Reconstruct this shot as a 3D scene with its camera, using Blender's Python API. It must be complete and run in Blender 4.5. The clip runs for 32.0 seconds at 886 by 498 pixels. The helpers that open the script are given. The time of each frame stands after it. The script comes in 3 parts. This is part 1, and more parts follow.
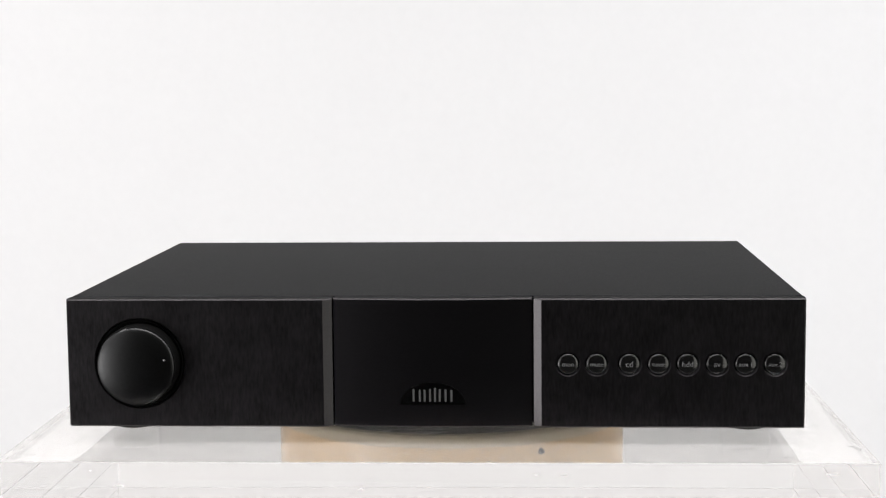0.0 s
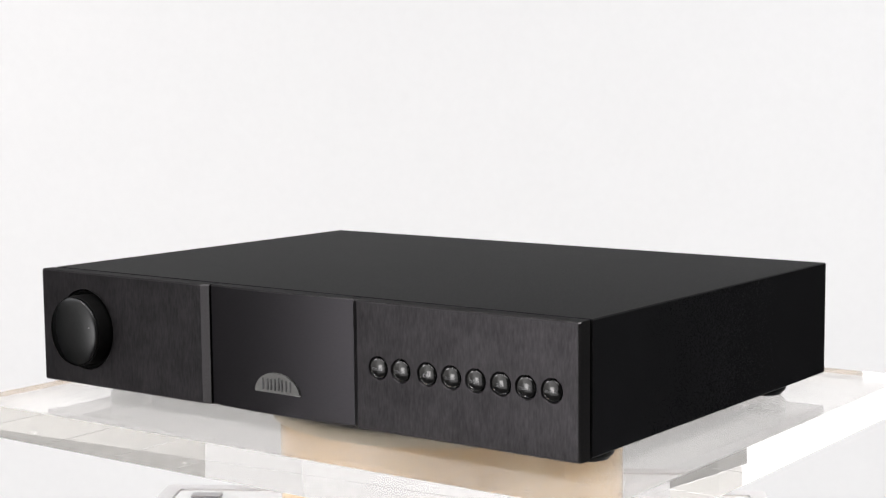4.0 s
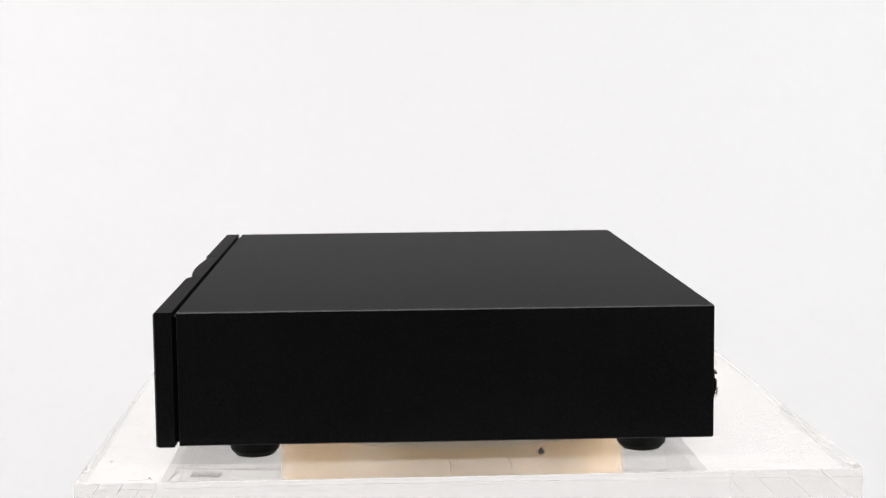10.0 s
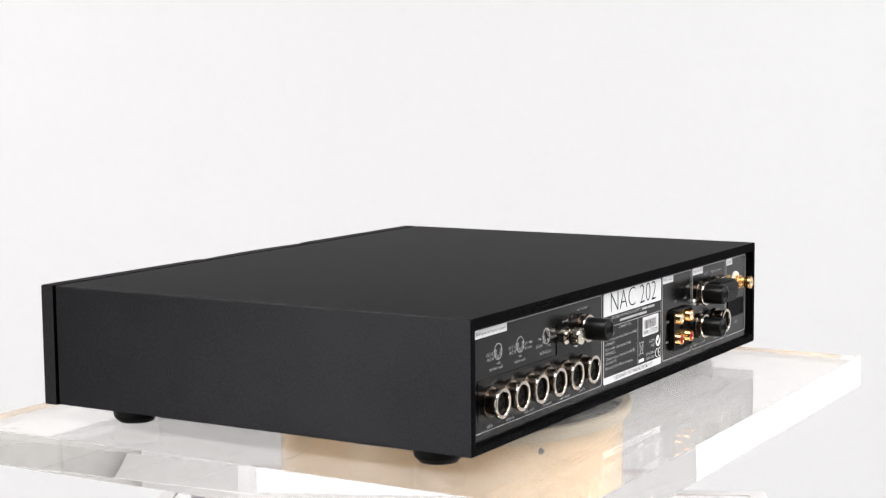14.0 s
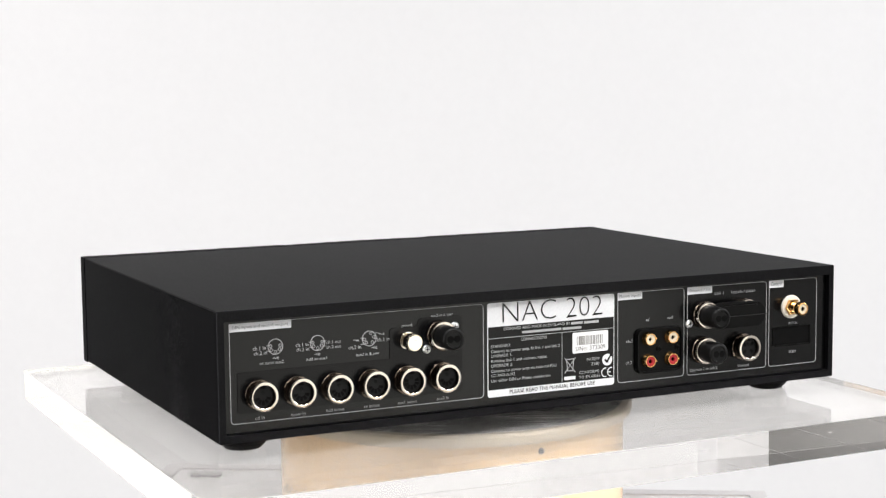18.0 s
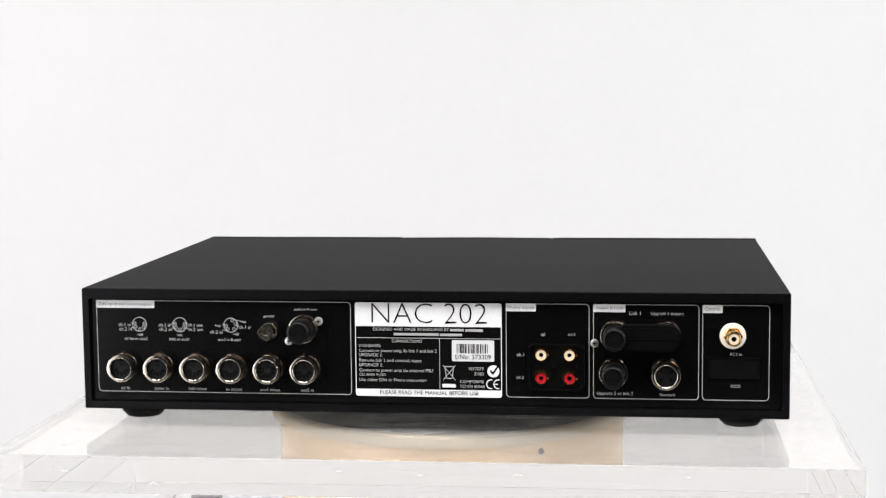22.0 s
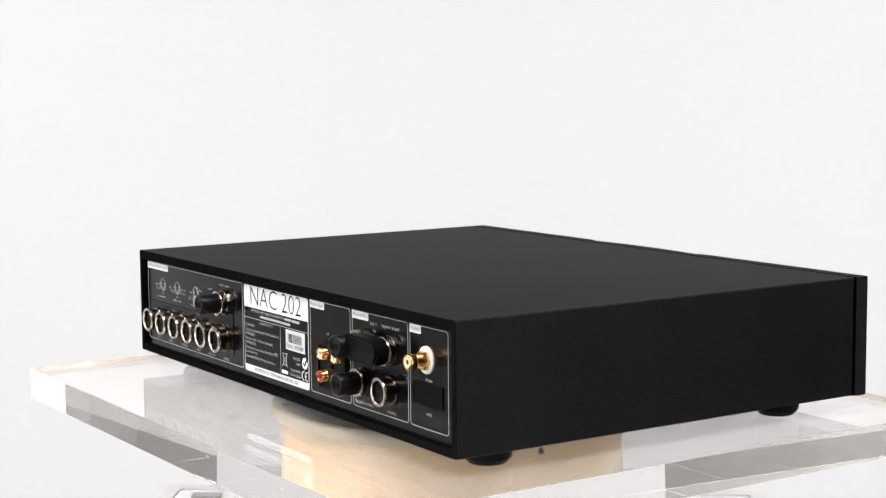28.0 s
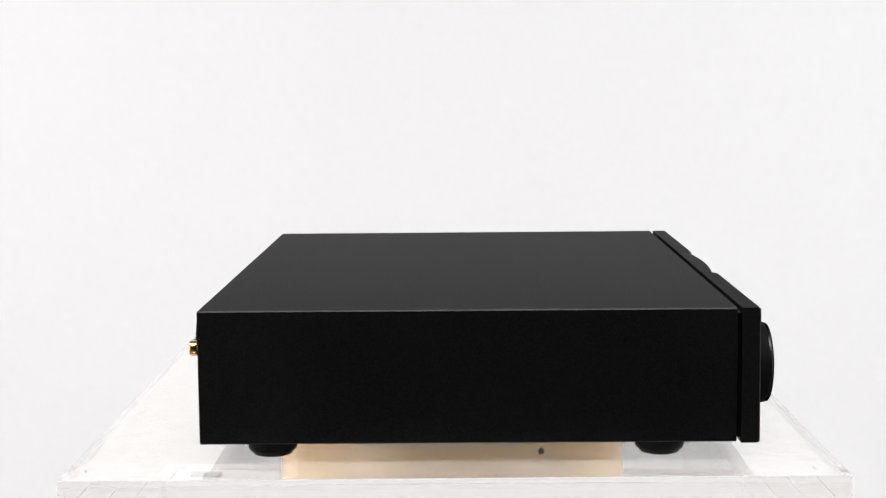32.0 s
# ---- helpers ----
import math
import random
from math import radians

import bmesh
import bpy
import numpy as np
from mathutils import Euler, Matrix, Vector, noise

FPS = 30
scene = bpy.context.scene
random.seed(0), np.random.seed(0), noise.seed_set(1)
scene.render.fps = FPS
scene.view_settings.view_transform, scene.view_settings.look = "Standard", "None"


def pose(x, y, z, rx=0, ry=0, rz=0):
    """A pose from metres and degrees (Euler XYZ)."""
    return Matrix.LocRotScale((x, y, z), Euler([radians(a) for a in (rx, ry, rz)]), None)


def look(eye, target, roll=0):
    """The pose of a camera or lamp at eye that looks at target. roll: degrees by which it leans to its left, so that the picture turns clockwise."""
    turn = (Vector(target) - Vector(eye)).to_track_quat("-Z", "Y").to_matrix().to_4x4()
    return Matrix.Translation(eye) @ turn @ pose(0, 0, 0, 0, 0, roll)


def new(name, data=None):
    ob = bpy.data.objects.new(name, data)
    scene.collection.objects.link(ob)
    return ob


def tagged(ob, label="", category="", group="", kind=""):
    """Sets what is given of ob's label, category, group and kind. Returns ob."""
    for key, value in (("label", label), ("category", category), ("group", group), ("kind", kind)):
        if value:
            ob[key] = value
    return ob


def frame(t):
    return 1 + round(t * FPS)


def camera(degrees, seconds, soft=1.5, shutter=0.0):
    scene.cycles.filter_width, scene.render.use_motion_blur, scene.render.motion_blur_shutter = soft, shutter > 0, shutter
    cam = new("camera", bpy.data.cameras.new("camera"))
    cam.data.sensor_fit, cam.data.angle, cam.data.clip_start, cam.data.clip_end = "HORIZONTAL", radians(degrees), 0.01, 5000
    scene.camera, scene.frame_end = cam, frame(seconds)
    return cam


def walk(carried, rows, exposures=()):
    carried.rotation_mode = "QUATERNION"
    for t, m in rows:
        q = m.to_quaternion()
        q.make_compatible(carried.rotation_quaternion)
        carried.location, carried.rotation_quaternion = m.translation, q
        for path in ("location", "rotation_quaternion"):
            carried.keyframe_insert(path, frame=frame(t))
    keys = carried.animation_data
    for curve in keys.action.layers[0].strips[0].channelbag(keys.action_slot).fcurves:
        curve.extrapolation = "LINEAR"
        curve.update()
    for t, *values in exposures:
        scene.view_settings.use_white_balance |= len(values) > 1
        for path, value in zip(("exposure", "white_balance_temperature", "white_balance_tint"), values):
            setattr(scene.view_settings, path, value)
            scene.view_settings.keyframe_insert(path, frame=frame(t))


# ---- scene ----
# ---------------------------------------------------------------- camera
EYE = Vector((0.0, -1.1123, 0.2196))
YAW, PITCH, ROLL = radians(-0.2534), radians(-6.2956), -0.5357
AIM = EYE + Vector((math.sin(YAW) * math.cos(PITCH), math.cos(YAW) * math.cos(PITCH), math.sin(PITCH)))
cam = camera(30.451, 32.0, soft=1.3)
scene.cycles.max_bounces, scene.cycles.transmission_bounces, scene.cycles.glossy_bounces = 24, 20, 16
walk(cam, [(0.0, look(EYE, AIM, ROLL)), (32.0, look(EYE, AIM, ROLL))])

# ---------------------------------------------------------------- light
scene.view_settings.exposure = -0.07
world = bpy.data.worlds.new("room_dark")
scene.world = world
world.use_nodes = True
world.node_tree.nodes["Background"].inputs[0].default_value = (0.9, 0.95, 1.0, 1)
world.node_tree.nodes["Background"].inputs[1].default_value = 0.05


def softbox(name, eye, target, w, h, watts, colour):
    data = bpy.data.lights.new(name, "AREA")
    data.shape, data.size, data.size_y, data.energy, data.color = "RECTANGLE", w, h, watts, colour
    ob = new(name, data)
    ob.matrix_world = look(eye, target)
    return ob


softbox("softbox_left", (-1.205, -0.96, 0.15), (0.035, -0.05, 0.05), 1.12, 1.6, 7.6, (1.0, 0.975, 0.97))
softbox("softbox_left_core", (-1.19, -0.90, -0.10), (0.0, -0.05, 0.05), 0.42, 0.5, 4.8, (1.0, 0.975, 0.97))
softbox("softbox_right", (1.235, -1.225, 0.02), (0.15, 0, 0.02), 0.92, 1.3, 5.4, (1.0, 0.985, 0.91))
softbox("softbox_high", (1.25, -0.95, 1.15), (0, 0, 0.05), 0.8, 0.8, 6.0, (1.0, 0.975, 0.965))
softbox("backdrop_light_left", (-1.9, 0.1, 0.85), (-0.1, 1.6, -0.3), 0.6, 0.6, 10.7, (0.985, 0.97, 0.995))
softbox("backdrop_light_right", (1.9, 0.1, 0.85), (0.1, 1.6, -0.3), 0.6, 0.6, 14.1, (0.915, 0.945, 1.0))
softbox("overhead_light", (0.0, -1.0, 1.75), (0, 0.1, 0), 1.6, 0.8, 45.0, (1.0, 0.978, 0.972))
# two unseen fill lamps, added to brighten the side walls
softbox("wall_fill_west", (-1.8, -0.8, 2.3), (-3.8, -0.6, -0.7), 1.2, 1.2, 120.0, (1.0, 0.98, 0.97))
softbox("wall_fill_east", (2.0, -0.9, 2.3), (4.0, -0.9, -0.7), 1.2, 1.2, 120.0, (1.0, 0.98, 0.97))


# ---------------------------------------------------------------- materials
def material(name):
    m = bpy.data.materials.new(name)
    m.use_nodes = True
    return m, m.node_tree, m.node_tree.nodes["Principled BSDF"]


def link(nt, a, b):
    nt.links.new(a, b)


def coords(nt, scale=(1, 1, 1)):
    tc = nt.nodes.new("ShaderNodeTexCoord")
    mp = nt.nodes.new("ShaderNodeMapping")
    mp.inputs["Scale"].default_value = scale
    link(nt, tc.outputs["Object"], mp.inputs["Vector"])
    return mp.outputs["Vector"]


def noise_tex(nt, vec, scale, detail=3.0, rough=0.55):
    n = nt.nodes.new("ShaderNodeTexNoise")
    n.inputs["Scale"].default_value, n.inputs["Detail"].default_value, n.inputs["Roughness"].default_value = scale, detail, rough
    link(nt, vec, n.inputs["Vector"])
    return n.outputs["Fac"]


def ramp(nt, fac, a, b, p0=0.0, p1=1.0):
    r = nt.nodes.new("ShaderNodeMapRange")
    r.inputs["From Min"].default_value, r.inputs["From Max"].default_value = p0, p1
    r.inputs["To Min"].default_value, r.inputs["To Max"].default_value = a, b
    link(nt, fac, r.inputs["Value"])
    return r.outputs["Result"]


def mix(nt, fac, a, b):
    n = nt.nodes.new("ShaderNodeMix")
    n.data_type = "RGBA"
    link(nt, fac, n.inputs[0])
    for k, c in ((6, a), (7, b)):
        if isinstance(c, tuple):
            n.inputs[k].default_value = (*c, 1)
        else:
            link(nt, c, n.inputs[k])
    return n.outputs[2]


def bump(nt, bsdf, fac, strength, dist):
    b = nt.nodes.new("ShaderNodeBump")
    b.inputs["Strength"].default_value, b.inputs["Distance"].default_value = strength, dist
    link(nt, fac, b.inputs["Height"])
    link(nt, b.outputs["Normal"], bsdf.inputs["Normal"])


def surface(name, a, b, rough, scale, stretch=(1, 1, 1), rough_var=0.05, metal=0.0, spec=0.5, bump_dist=0.0, blotch=0.0, edge=None, patch=14.0):
    """Two colours mixed by fine grain and broad patches, with uneven gloss and fine relief."""
    m, nt, p = material(name)
    v = coords(nt, stretch)
    fine = noise_tex(nt, v, scale, 4.0)
    broad = noise_tex(nt, coords(nt), patch, 2.0)
    add = nt.nodes.new("ShaderNodeMath")
    add.operation = "MULTIPLY_ADD"
    link(nt, broad, add.inputs[0])
    add.inputs[1].default_value = blotch
    link(nt, fine, add.inputs[2])
    link(nt, mix(nt, ramp(nt, add.outputs[0], 0, 1, 0.3, 0.7 + blotch), a, b), p.inputs["Base Color"])
    link(nt, ramp(nt, fine, rough - rough_var, rough + rough_var, 0.3, 0.7), p.inputs["Roughness"])
    p.inputs["Metallic"].default_value = metal
    p.inputs["Specular IOR Level"].default_value = spec
    if edge is not None:
        p.inputs["Specular Tint"].default_value = (edge, edge, edge, 1)
    if bump_dist:
        bump(nt, p, fine, 0.5, bump_dist)
    return m


CASE = surface("black_powder_coat", (0.0055, 0.0055, 0.0062), (0.0245, 0.0243, 0.0262), 0.40, 1350, metal=0.92, spec=0.1, bump_dist=0.00002, blotch=0.3, edge=0.36)
# the case coat, paler on its chamfers to bring out the highlight there
CASE_EDGE = surface("highlighted_case_edge", (0.034, 0.0338, 0.0345), (0.040, 0.0398, 0.0405), 0.36, 300, rough_var=0.01, metal=1.0, edge=0.4)
PANEL = surface("brushed_black_anodised", (0.0116, 0.0109, 0.0117), (0.044, 0.0416, 0.0443), 0.415, 800, (1, 1, 0.22), 0.008, metal=1.0, blotch=0.6, edge=0.35, patch=60.0)
PANEL_END = surface("sawn_panel_end", (0.016, 0.0157, 0.0160), (0.026, 0.0255, 0.0260), 0.40, 900, rough_var=0.02, metal=1.0, edge=0.4)
CENTRE = surface("satin_black_anodised", (0.0195, 0.0186, 0.0204), (0.0258, 0.0246, 0.0270), 0.37, 1600, (0.25, 1, 1), 0.01, metal=1.0, blotch=0.4, edge=0.3)
EDGE = surface("dark_grey_bevel", (0.045, 0.043, 0.045), (0.06, 0.058, 0.06), 0.34, 1500, metal=1.0, edge=0.6)
REAR = surface("black_screen_printed_steel", (0.0018, 0.0018, 0.002), (0.003, 0.003, 0.0033), 0.19, 900, rough_var=0.01, spec=0.3, blotch=0.4)
SUBPLATE = surface("black_socket_plate", (0.0018, 0.0018, 0.002), (0.003, 0.003, 0.0033), 0.22, 900, rough_var=0.02, spec=0.22)
DEEP = surface("deep_black_recess", (0.001, 0.001, 0.001), (0.0016, 0.0016, 0.0016), 0.7, 900, spec=0.1)
BLACK = surface("matt_black_plastic", (0.0018, 0.0018, 0.0018), (0.0035, 0.0035, 0.0035), 0.36, 1200, spec=0.11)
PLUG = surface("satin_black_plug", (0.003, 0.003, 0.0031), (0.0045, 0.0045, 0.0047), 0.32, 900, rough_var=0.005, spec=0.18)
CORE = surface("dark_grey_plastic", (0.005, 0.005, 0.0052), (0.008, 0.008, 0.0082), 0.4, 1200, spec=0.18)
KNOB = surface("satin_black_knob", (0.030, 0.0305, 0.031), (0.034, 0.0345, 0.035), 0.31, 600, rough_var=0.01, metal=1.0, edge=0.08)
GLOSS = surface("gloss_black_button", (0.003, 0.003, 0.003), (0.004, 0.004, 0.004), 0.11, 600, rough_var=0.01, spec=0.65)
RUBBER = surface("black_rubber", (0.0025, 0.0025, 0.0025), (0.004, 0.004, 0.004), 0.5, 900, spec=0.1)
CHROME = surface("nickel_plating", (0.60, 0.54, 0.48), (0.68, 0.62, 0.55), 0.10, 500, metal=1.0)
GOLD = surface("gold_plating", (0.68, 0.40, 0.15), (0.8, 0.5, 0.21), 0.18, 500, metal=1.0)
NICKEL = surface("polished_warm_nickel", (0.84, 0.78, 0.66), (0.9, 0.84, 0.73), 0.16, 500, metal=1.0)
# nickel darkened in colour for the shade and dark reflections on the barrels
SHADED_NICKEL = surface("shaded_nickel", (0.13, 0.105, 0.085), (0.20, 0.165, 0.135), 0.2, 500, metal=1.0)
SCREW = surface("bright_zinc_steel", (0.74, 0.75, 0.76), (0.84, 0.85, 0.86), 0.32, 500, metal=1.0)
MIRROR = surface("polished_badge", (0.26, 0.26, 0.26), (0.30, 0.30, 0.30), 0.04, 700, metal=1.0)
BADGE_BAR = surface("dull_raised_metal", (0.065, 0.065, 0.067), (0.085, 0.085, 0.087), 0.4, 700, metal=0.2)
WHITE = surface("white_print", (0.72, 0.73, 0.75), (0.8, 0.81, 0.82), 0.4, 800)
GREYP = surface("grey_print", (0.34, 0.345, 0.35), (0.42, 0.425, 0.43), 0.45, 800)
DIMP = surface("dim_grey_print", (0.12, 0.12, 0.125), (0.16, 0.16, 0.165), 0.4, 800)
STICKER = surface("glossy_white_sticker", (0.72, 0.73, 0.75), (0.8, 0.81, 0.82), 0.16, 800, spec=1.0)
STICKER_INK = surface("shiny_sticker_ink", (0.20, 0.195, 0.19), (0.25, 0.245, 0.24), 0.2, 800, metal=1.0)
for _m in (STICKER,):
    _p = _m.node_tree.nodes["Principled BSDF"]
    _p.inputs["Coat Weight"].default_value, _p.inputs["Coat Roughness"].default_value, _p.inputs["Coat IOR"].default_value = 1.0, 0.12, 2.1
INK = surface("black_print", (0.003, 0.003, 0.003), (0.005, 0.005, 0.005), 0.2, 800, rough_var=0.02, spec=0.2)
IVORY = surface("ivory_insulator", (0.74, 0.62, 0.44), (0.82, 0.71, 0.54), 0.35, 700)
WASHER = surface("cream_plastic", (0.82, 0.77, 0.68), (0.88, 0.83, 0.74), 0.35, 700)
RED = surface("red_insulator", (0.34, 0.006, 0.012), (0.42, 0.010, 0.018), 0.3, 700)
PAPER = surface("white_paper", (0.695, 0.695, 0.70), (0.725, 0.725, 0.73), 0.75, 60, spec=0.2, blotch=0.5)
DARKWALL = surface("charcoal_wall_paint", (0.010, 0.010, 0.0105), (0.016, 0.016, 0.0165), 0.8, 120, spec=0.2, blotch=0.6)
WALLP = surface("grey_wall_paint", (0.30, 0.30, 0.305), (0.34, 0.34, 0.345), 0.7, 120, spec=0.3, blotch=0.6)
CREAM = surface("cream_painted_column", (0.80, 0.565, 0.34), (0.82, 0.615, 0.395), 0.15, 90, (1, 1, 0.3), 0.03, spec=0.6, blotch=0.5)
CREAM_RIM = surface("pale_cream_rim", (0.58, 0.50, 0.385), (0.70, 0.61, 0.475), 0.4, 120, spec=0.5, blotch=0.6)
BASEM = surface("pale_grey_plate", (0.74, 0.735, 0.74), (0.79, 0.785, 0.79), 0.2, 50, spec=0.5, blotch=0.4)
BASEDARK = surface("mid_grey_pad", (0.26, 0.255, 0.26), (0.32, 0.315, 0.32), 0.4, 90)
SCUFF = surface("dark_scuff", (0.12, 0.12, 0.122), (0.16, 0.16, 0.162), 0.4, 90)
PENCIL = surface("grey_pen_line", (0.26, 0.23, 0.2), (0.32, 0.29, 0.25), 0.5, 300)
BASEEDGE = surface("grey_plate_edge", (0.54, 0.525, 0.53), (0.60, 0.585, 0.59), 0.35, 90)


def make_acrylic():
    m, nt, p = material("clear_acrylic")
    p.inputs["Base Color"].default_value = (0.99, 0.975, 0.955, 1)
    p.inputs["Transmission Weight"].default_value = 1.0
    p.inputs["IOR"].default_value = 1.49
    p.inputs["Roughness"].default_value = 0.0
    return m


def make_dust():
    """A thin veil of dust and fine scuffs that scatters a little of the light."""
    m, nt, p = material("fine_dust")
    nt.nodes.remove(p)
    d, c, mx = nt.nodes.new("ShaderNodeBsdfDiffuse"), nt.nodes.new("ShaderNodeBsdfTransparent"), nt.nodes.new("ShaderNodeMixShader")
    d.inputs["Color"].default_value = (0.90, 0.885, 0.875, 1)
    grain = noise_tex(nt, coords(nt, (1, 0.35, 1)), 160, 8, 0.8)
    link(nt, ramp(nt, grain, 0.03, 0.11, 0.35, 0.75), mx.inputs[0])
    link(nt, c.outputs[0], mx.inputs[1])
    link(nt, d.outputs[0], mx.inputs[2])
    link(nt, mx.outputs[0], nt.nodes["Material Output"].inputs["Surface"])
    return m


ACRYLIC = make_acrylic()
DUST = make_dust()
GROUND_EDGE = surface("ground_acrylic_edge", (0.93, 0.92, 0.91), (0.97, 0.96, 0.95), 0.6, 400, spec=0.4)
GROUND_EDGE.node_tree.nodes["Principled BSDF"].inputs["Transmission Weight"].default_value = 0.85


def make_disc_metal():
    """Worn turned steel: dark grey with fine rings and bright scratches."""
    m, nt, p = material("scratched_steel")
    long_marks = ramp(nt, noise_tex(nt, coords(nt, (0.05, 1, 1)), 420, 4, 0.75), 0, 1, 0.50, 0.58)
    short_marks = ramp(nt, noise_tex(nt, coords(nt, (0.5, 0.25, 1)), 700, 4, 0.75), 0, 1, 0.60, 0.70)
    rubbed = ramp(nt, noise_tex(nt, coords(nt), 22, 3, 0.6), 0.12, 1.0, 0.42, 0.6)
    both = nt.nodes.new("ShaderNodeMath")
    both.operation = "MAXIMUM"
    link(nt, long_marks, both.inputs[0])
    link(nt, short_marks, both.inputs[1])
    worn = nt.nodes.new("ShaderNodeMath")
    worn.operation = "MULTIPLY"
    link(nt, both.outputs[0], worn.inputs[0])
    link(nt, rubbed, worn.inputs[1])
    link(nt, mix(nt, worn.outputs[0], (0.13, 0.13, 0.132), (0.95, 0.94, 0.93)), p.inputs["Base Color"])
    link(nt, ramp(nt, noise_tex(nt, coords(nt), 60), 0.22, 0.42, 0.3, 0.7), p.inputs["Roughness"])
    p.inputs["Metallic"].default_value = 0.15
    return m


STEEL = make_disc_metal()


FLOORP = surface("charcoal_floor_paint", (0.045, 0.045, 0.046), (0.07, 0.07, 0.071), 0.5, 60, spec=0.3, blotch=0.6)
SIDEP = surface("pale_grey_wall_paint", (0.62, 0.615, 0.60), (0.68, 0.675, 0.66), 0.7, 120, spec=0.3, blotch=0.6)


# ---------------------------------------------------------------- mesh helpers
def part(name, bm, mat, parent=None, label=""):
    me = bpy.data.meshes.new(name)
    bm.to_mesh(me)
    bm.free()
    for mm in (mat if isinstance(mat, (list, tuple)) else [mat]):
        me.materials.append(mm)
    ob = new(name, me)
    ob.parent = parent
    if label:
        ob["label"] = label
    return ob


def smooth(ob, angle=35):
    """Rounded faces shade smoothly; edges sharper than the angle stay crisp."""
    me = ob.data
    bm = bmesh.new()
    bm.from_mesh(me)
    for f in bm.faces:
        f.smooth = True
    for e in bm.edges:
        if len(e.link_faces) == 2 and e.calc_face_angle(0) > radians(angle):
            e.smooth = False
    bm.to_mesh(me)
    bm.free()
    return ob


def box(x0, x1, y0, y1, z0, z1, bevel=0.0, seg=2):
    bm = bmesh.new()
    bmesh.ops.create_cube(bm, size=1.0)
    for v in bm.verts:
        v.co = Vector(((x0 + x1) / 2 + v.co.x * (x1 - x0), (y0 + y1) / 2 + v.co.y * (y1 - y0), (z0 + z1) / 2 + v.co.z * (z1 - z0)))
    if bevel:
        bmesh.ops.bevel(bm, geom=bm.edges[:], offset=bevel, segments=seg, affect="EDGES", profile=0.5)
    return bm


def lathe(profile, seg=32, centre=(0, 0, 0), axis="z", bm=None):
    """Turn a profile of (radius, height) about an axis: 'z', 'y' (height runs to the rear) or '-y' (height runs to the front)."""
    bm = bm or bmesh.new()
    rings = []
    c = Vector(centre)
    for r, h in profile:
        row = []
        for i in range(seg if r > 1e-9 else 1):
            a = 2 * math.pi * i / seg
            u, w = r * math.cos(a), r * math.sin(a)
            row.append(bm.verts.new(c + {"z": Vector((u, w, h)), "y": Vector((u, h, w)), "-y": Vector((u, -h, w))}[axis]))
        rings.append(row)
    for a, b in zip(rings, rings[1:]):
        n = max(len(a), len(b))
        for i in range(n):
            j = (i + 1) % n
            vs = [a[i % len(a)], a[j % len(a)], b[j % len(b)], b[i % len(b)]]
            out = []
            for v in vs:
                if v not in out:
                    out.append(v)
            if len(out) > 2:
                bm.faces.new(out)
    bmesh.ops.recalc_face_normals(bm, faces=bm.faces[:])
    return bm


def prism(outline, h0, h1, place):
    """A flat outline pushed out from h0 to h1; place turns (u, v, h) into a point."""
    bm = bmesh.new()
    lo = [bm.verts.new(place(u, v, h0)) for u, v in outline]
    hi = [bm.verts.new(place(u, v, h1)) for u, v in outline]
    bm.faces.new(lo)
    bm.faces.new(hi)
    n = len(outline)
    for i in range(n):
        bm.faces.new((lo[i], lo[(i + 1) % n], hi[(i + 1) % n], hi[i]))
    bmesh.ops.recalc_face_normals(bm, faces=bm.faces[:])
    return bm


def rounded(u0, u1, v0, v1, r, seg=5):
    pts = []
    for cu, cv, a0 in ((u1 - r, v1 - r, 0), (u0 + r, v1 - r, 90), (u0 + r, v0 + r, 180), (u1 - r, v0 + r, 270)):
        for i in range(seg + 1):
            a = radians(a0 + 90 * i / seg)
            pts.append((cu + r * math.cos(a), cv + r * math.sin(a)))
    return pts


def outline_strip(outer, inner, h0, h1, place):
    """A thin raised line between two outlines of equally many points."""
    bm = bmesh.new()
    rows = [[bm.verts.new(place(u, v, h)) for u, v in pts] for pts, h in ((outer, h0), (outer, h1), (inner, h1), (inner, h0))]
    n = len(outer)
    for a, b in zip(rows, rows[1:]):
        for i in range(n):
            bm.faces.new((a[i], a[(i + 1) % n], b[(i + 1) % n], b[i]))
    bmesh.ops.recalc_face_normals(bm, faces=bm.faces[:])
    return bm


def circle(cu, cv, r, seg=24):
    return [(cu + r * math.cos(2 * math.pi * i / seg), cv + r * math.sin(2 * math.pi * i / seg)) for i in range(seg)]


def stroke(points, width, h0, h1, place):
    """A printed line of even width along a few points."""
    bm = bmesh.new()
    for (u0, v0), (u1, v1) in zip(points, points[1:]):
        d = math.hypot(u1 - u0, v1 - v0) or 1e-9
        nu, nv = -(v1 - v0) / d * width / 2, (u1 - u0) / d * width / 2
        quad = [(u0 + nu, v0 + nv), (u1 + nu, v1 + nv), (u1 - nu, v1 - nv), (u0 - nu, v0 - nv)]
        lo = [bm.verts.new(place(u, v, h0)) for u, v in quad]
        hi = [bm.verts.new(place(u, v, h1)) for u, v in quad]
        bm.faces.new(hi)
        for i in range(4):
            bm.faces.new((lo[i], lo[(i + 1) % 4], hi[(i + 1) % 4], hi[i]))
    bmesh.ops.recalc_face_normals(bm, faces=bm.faces[:])
    return bm


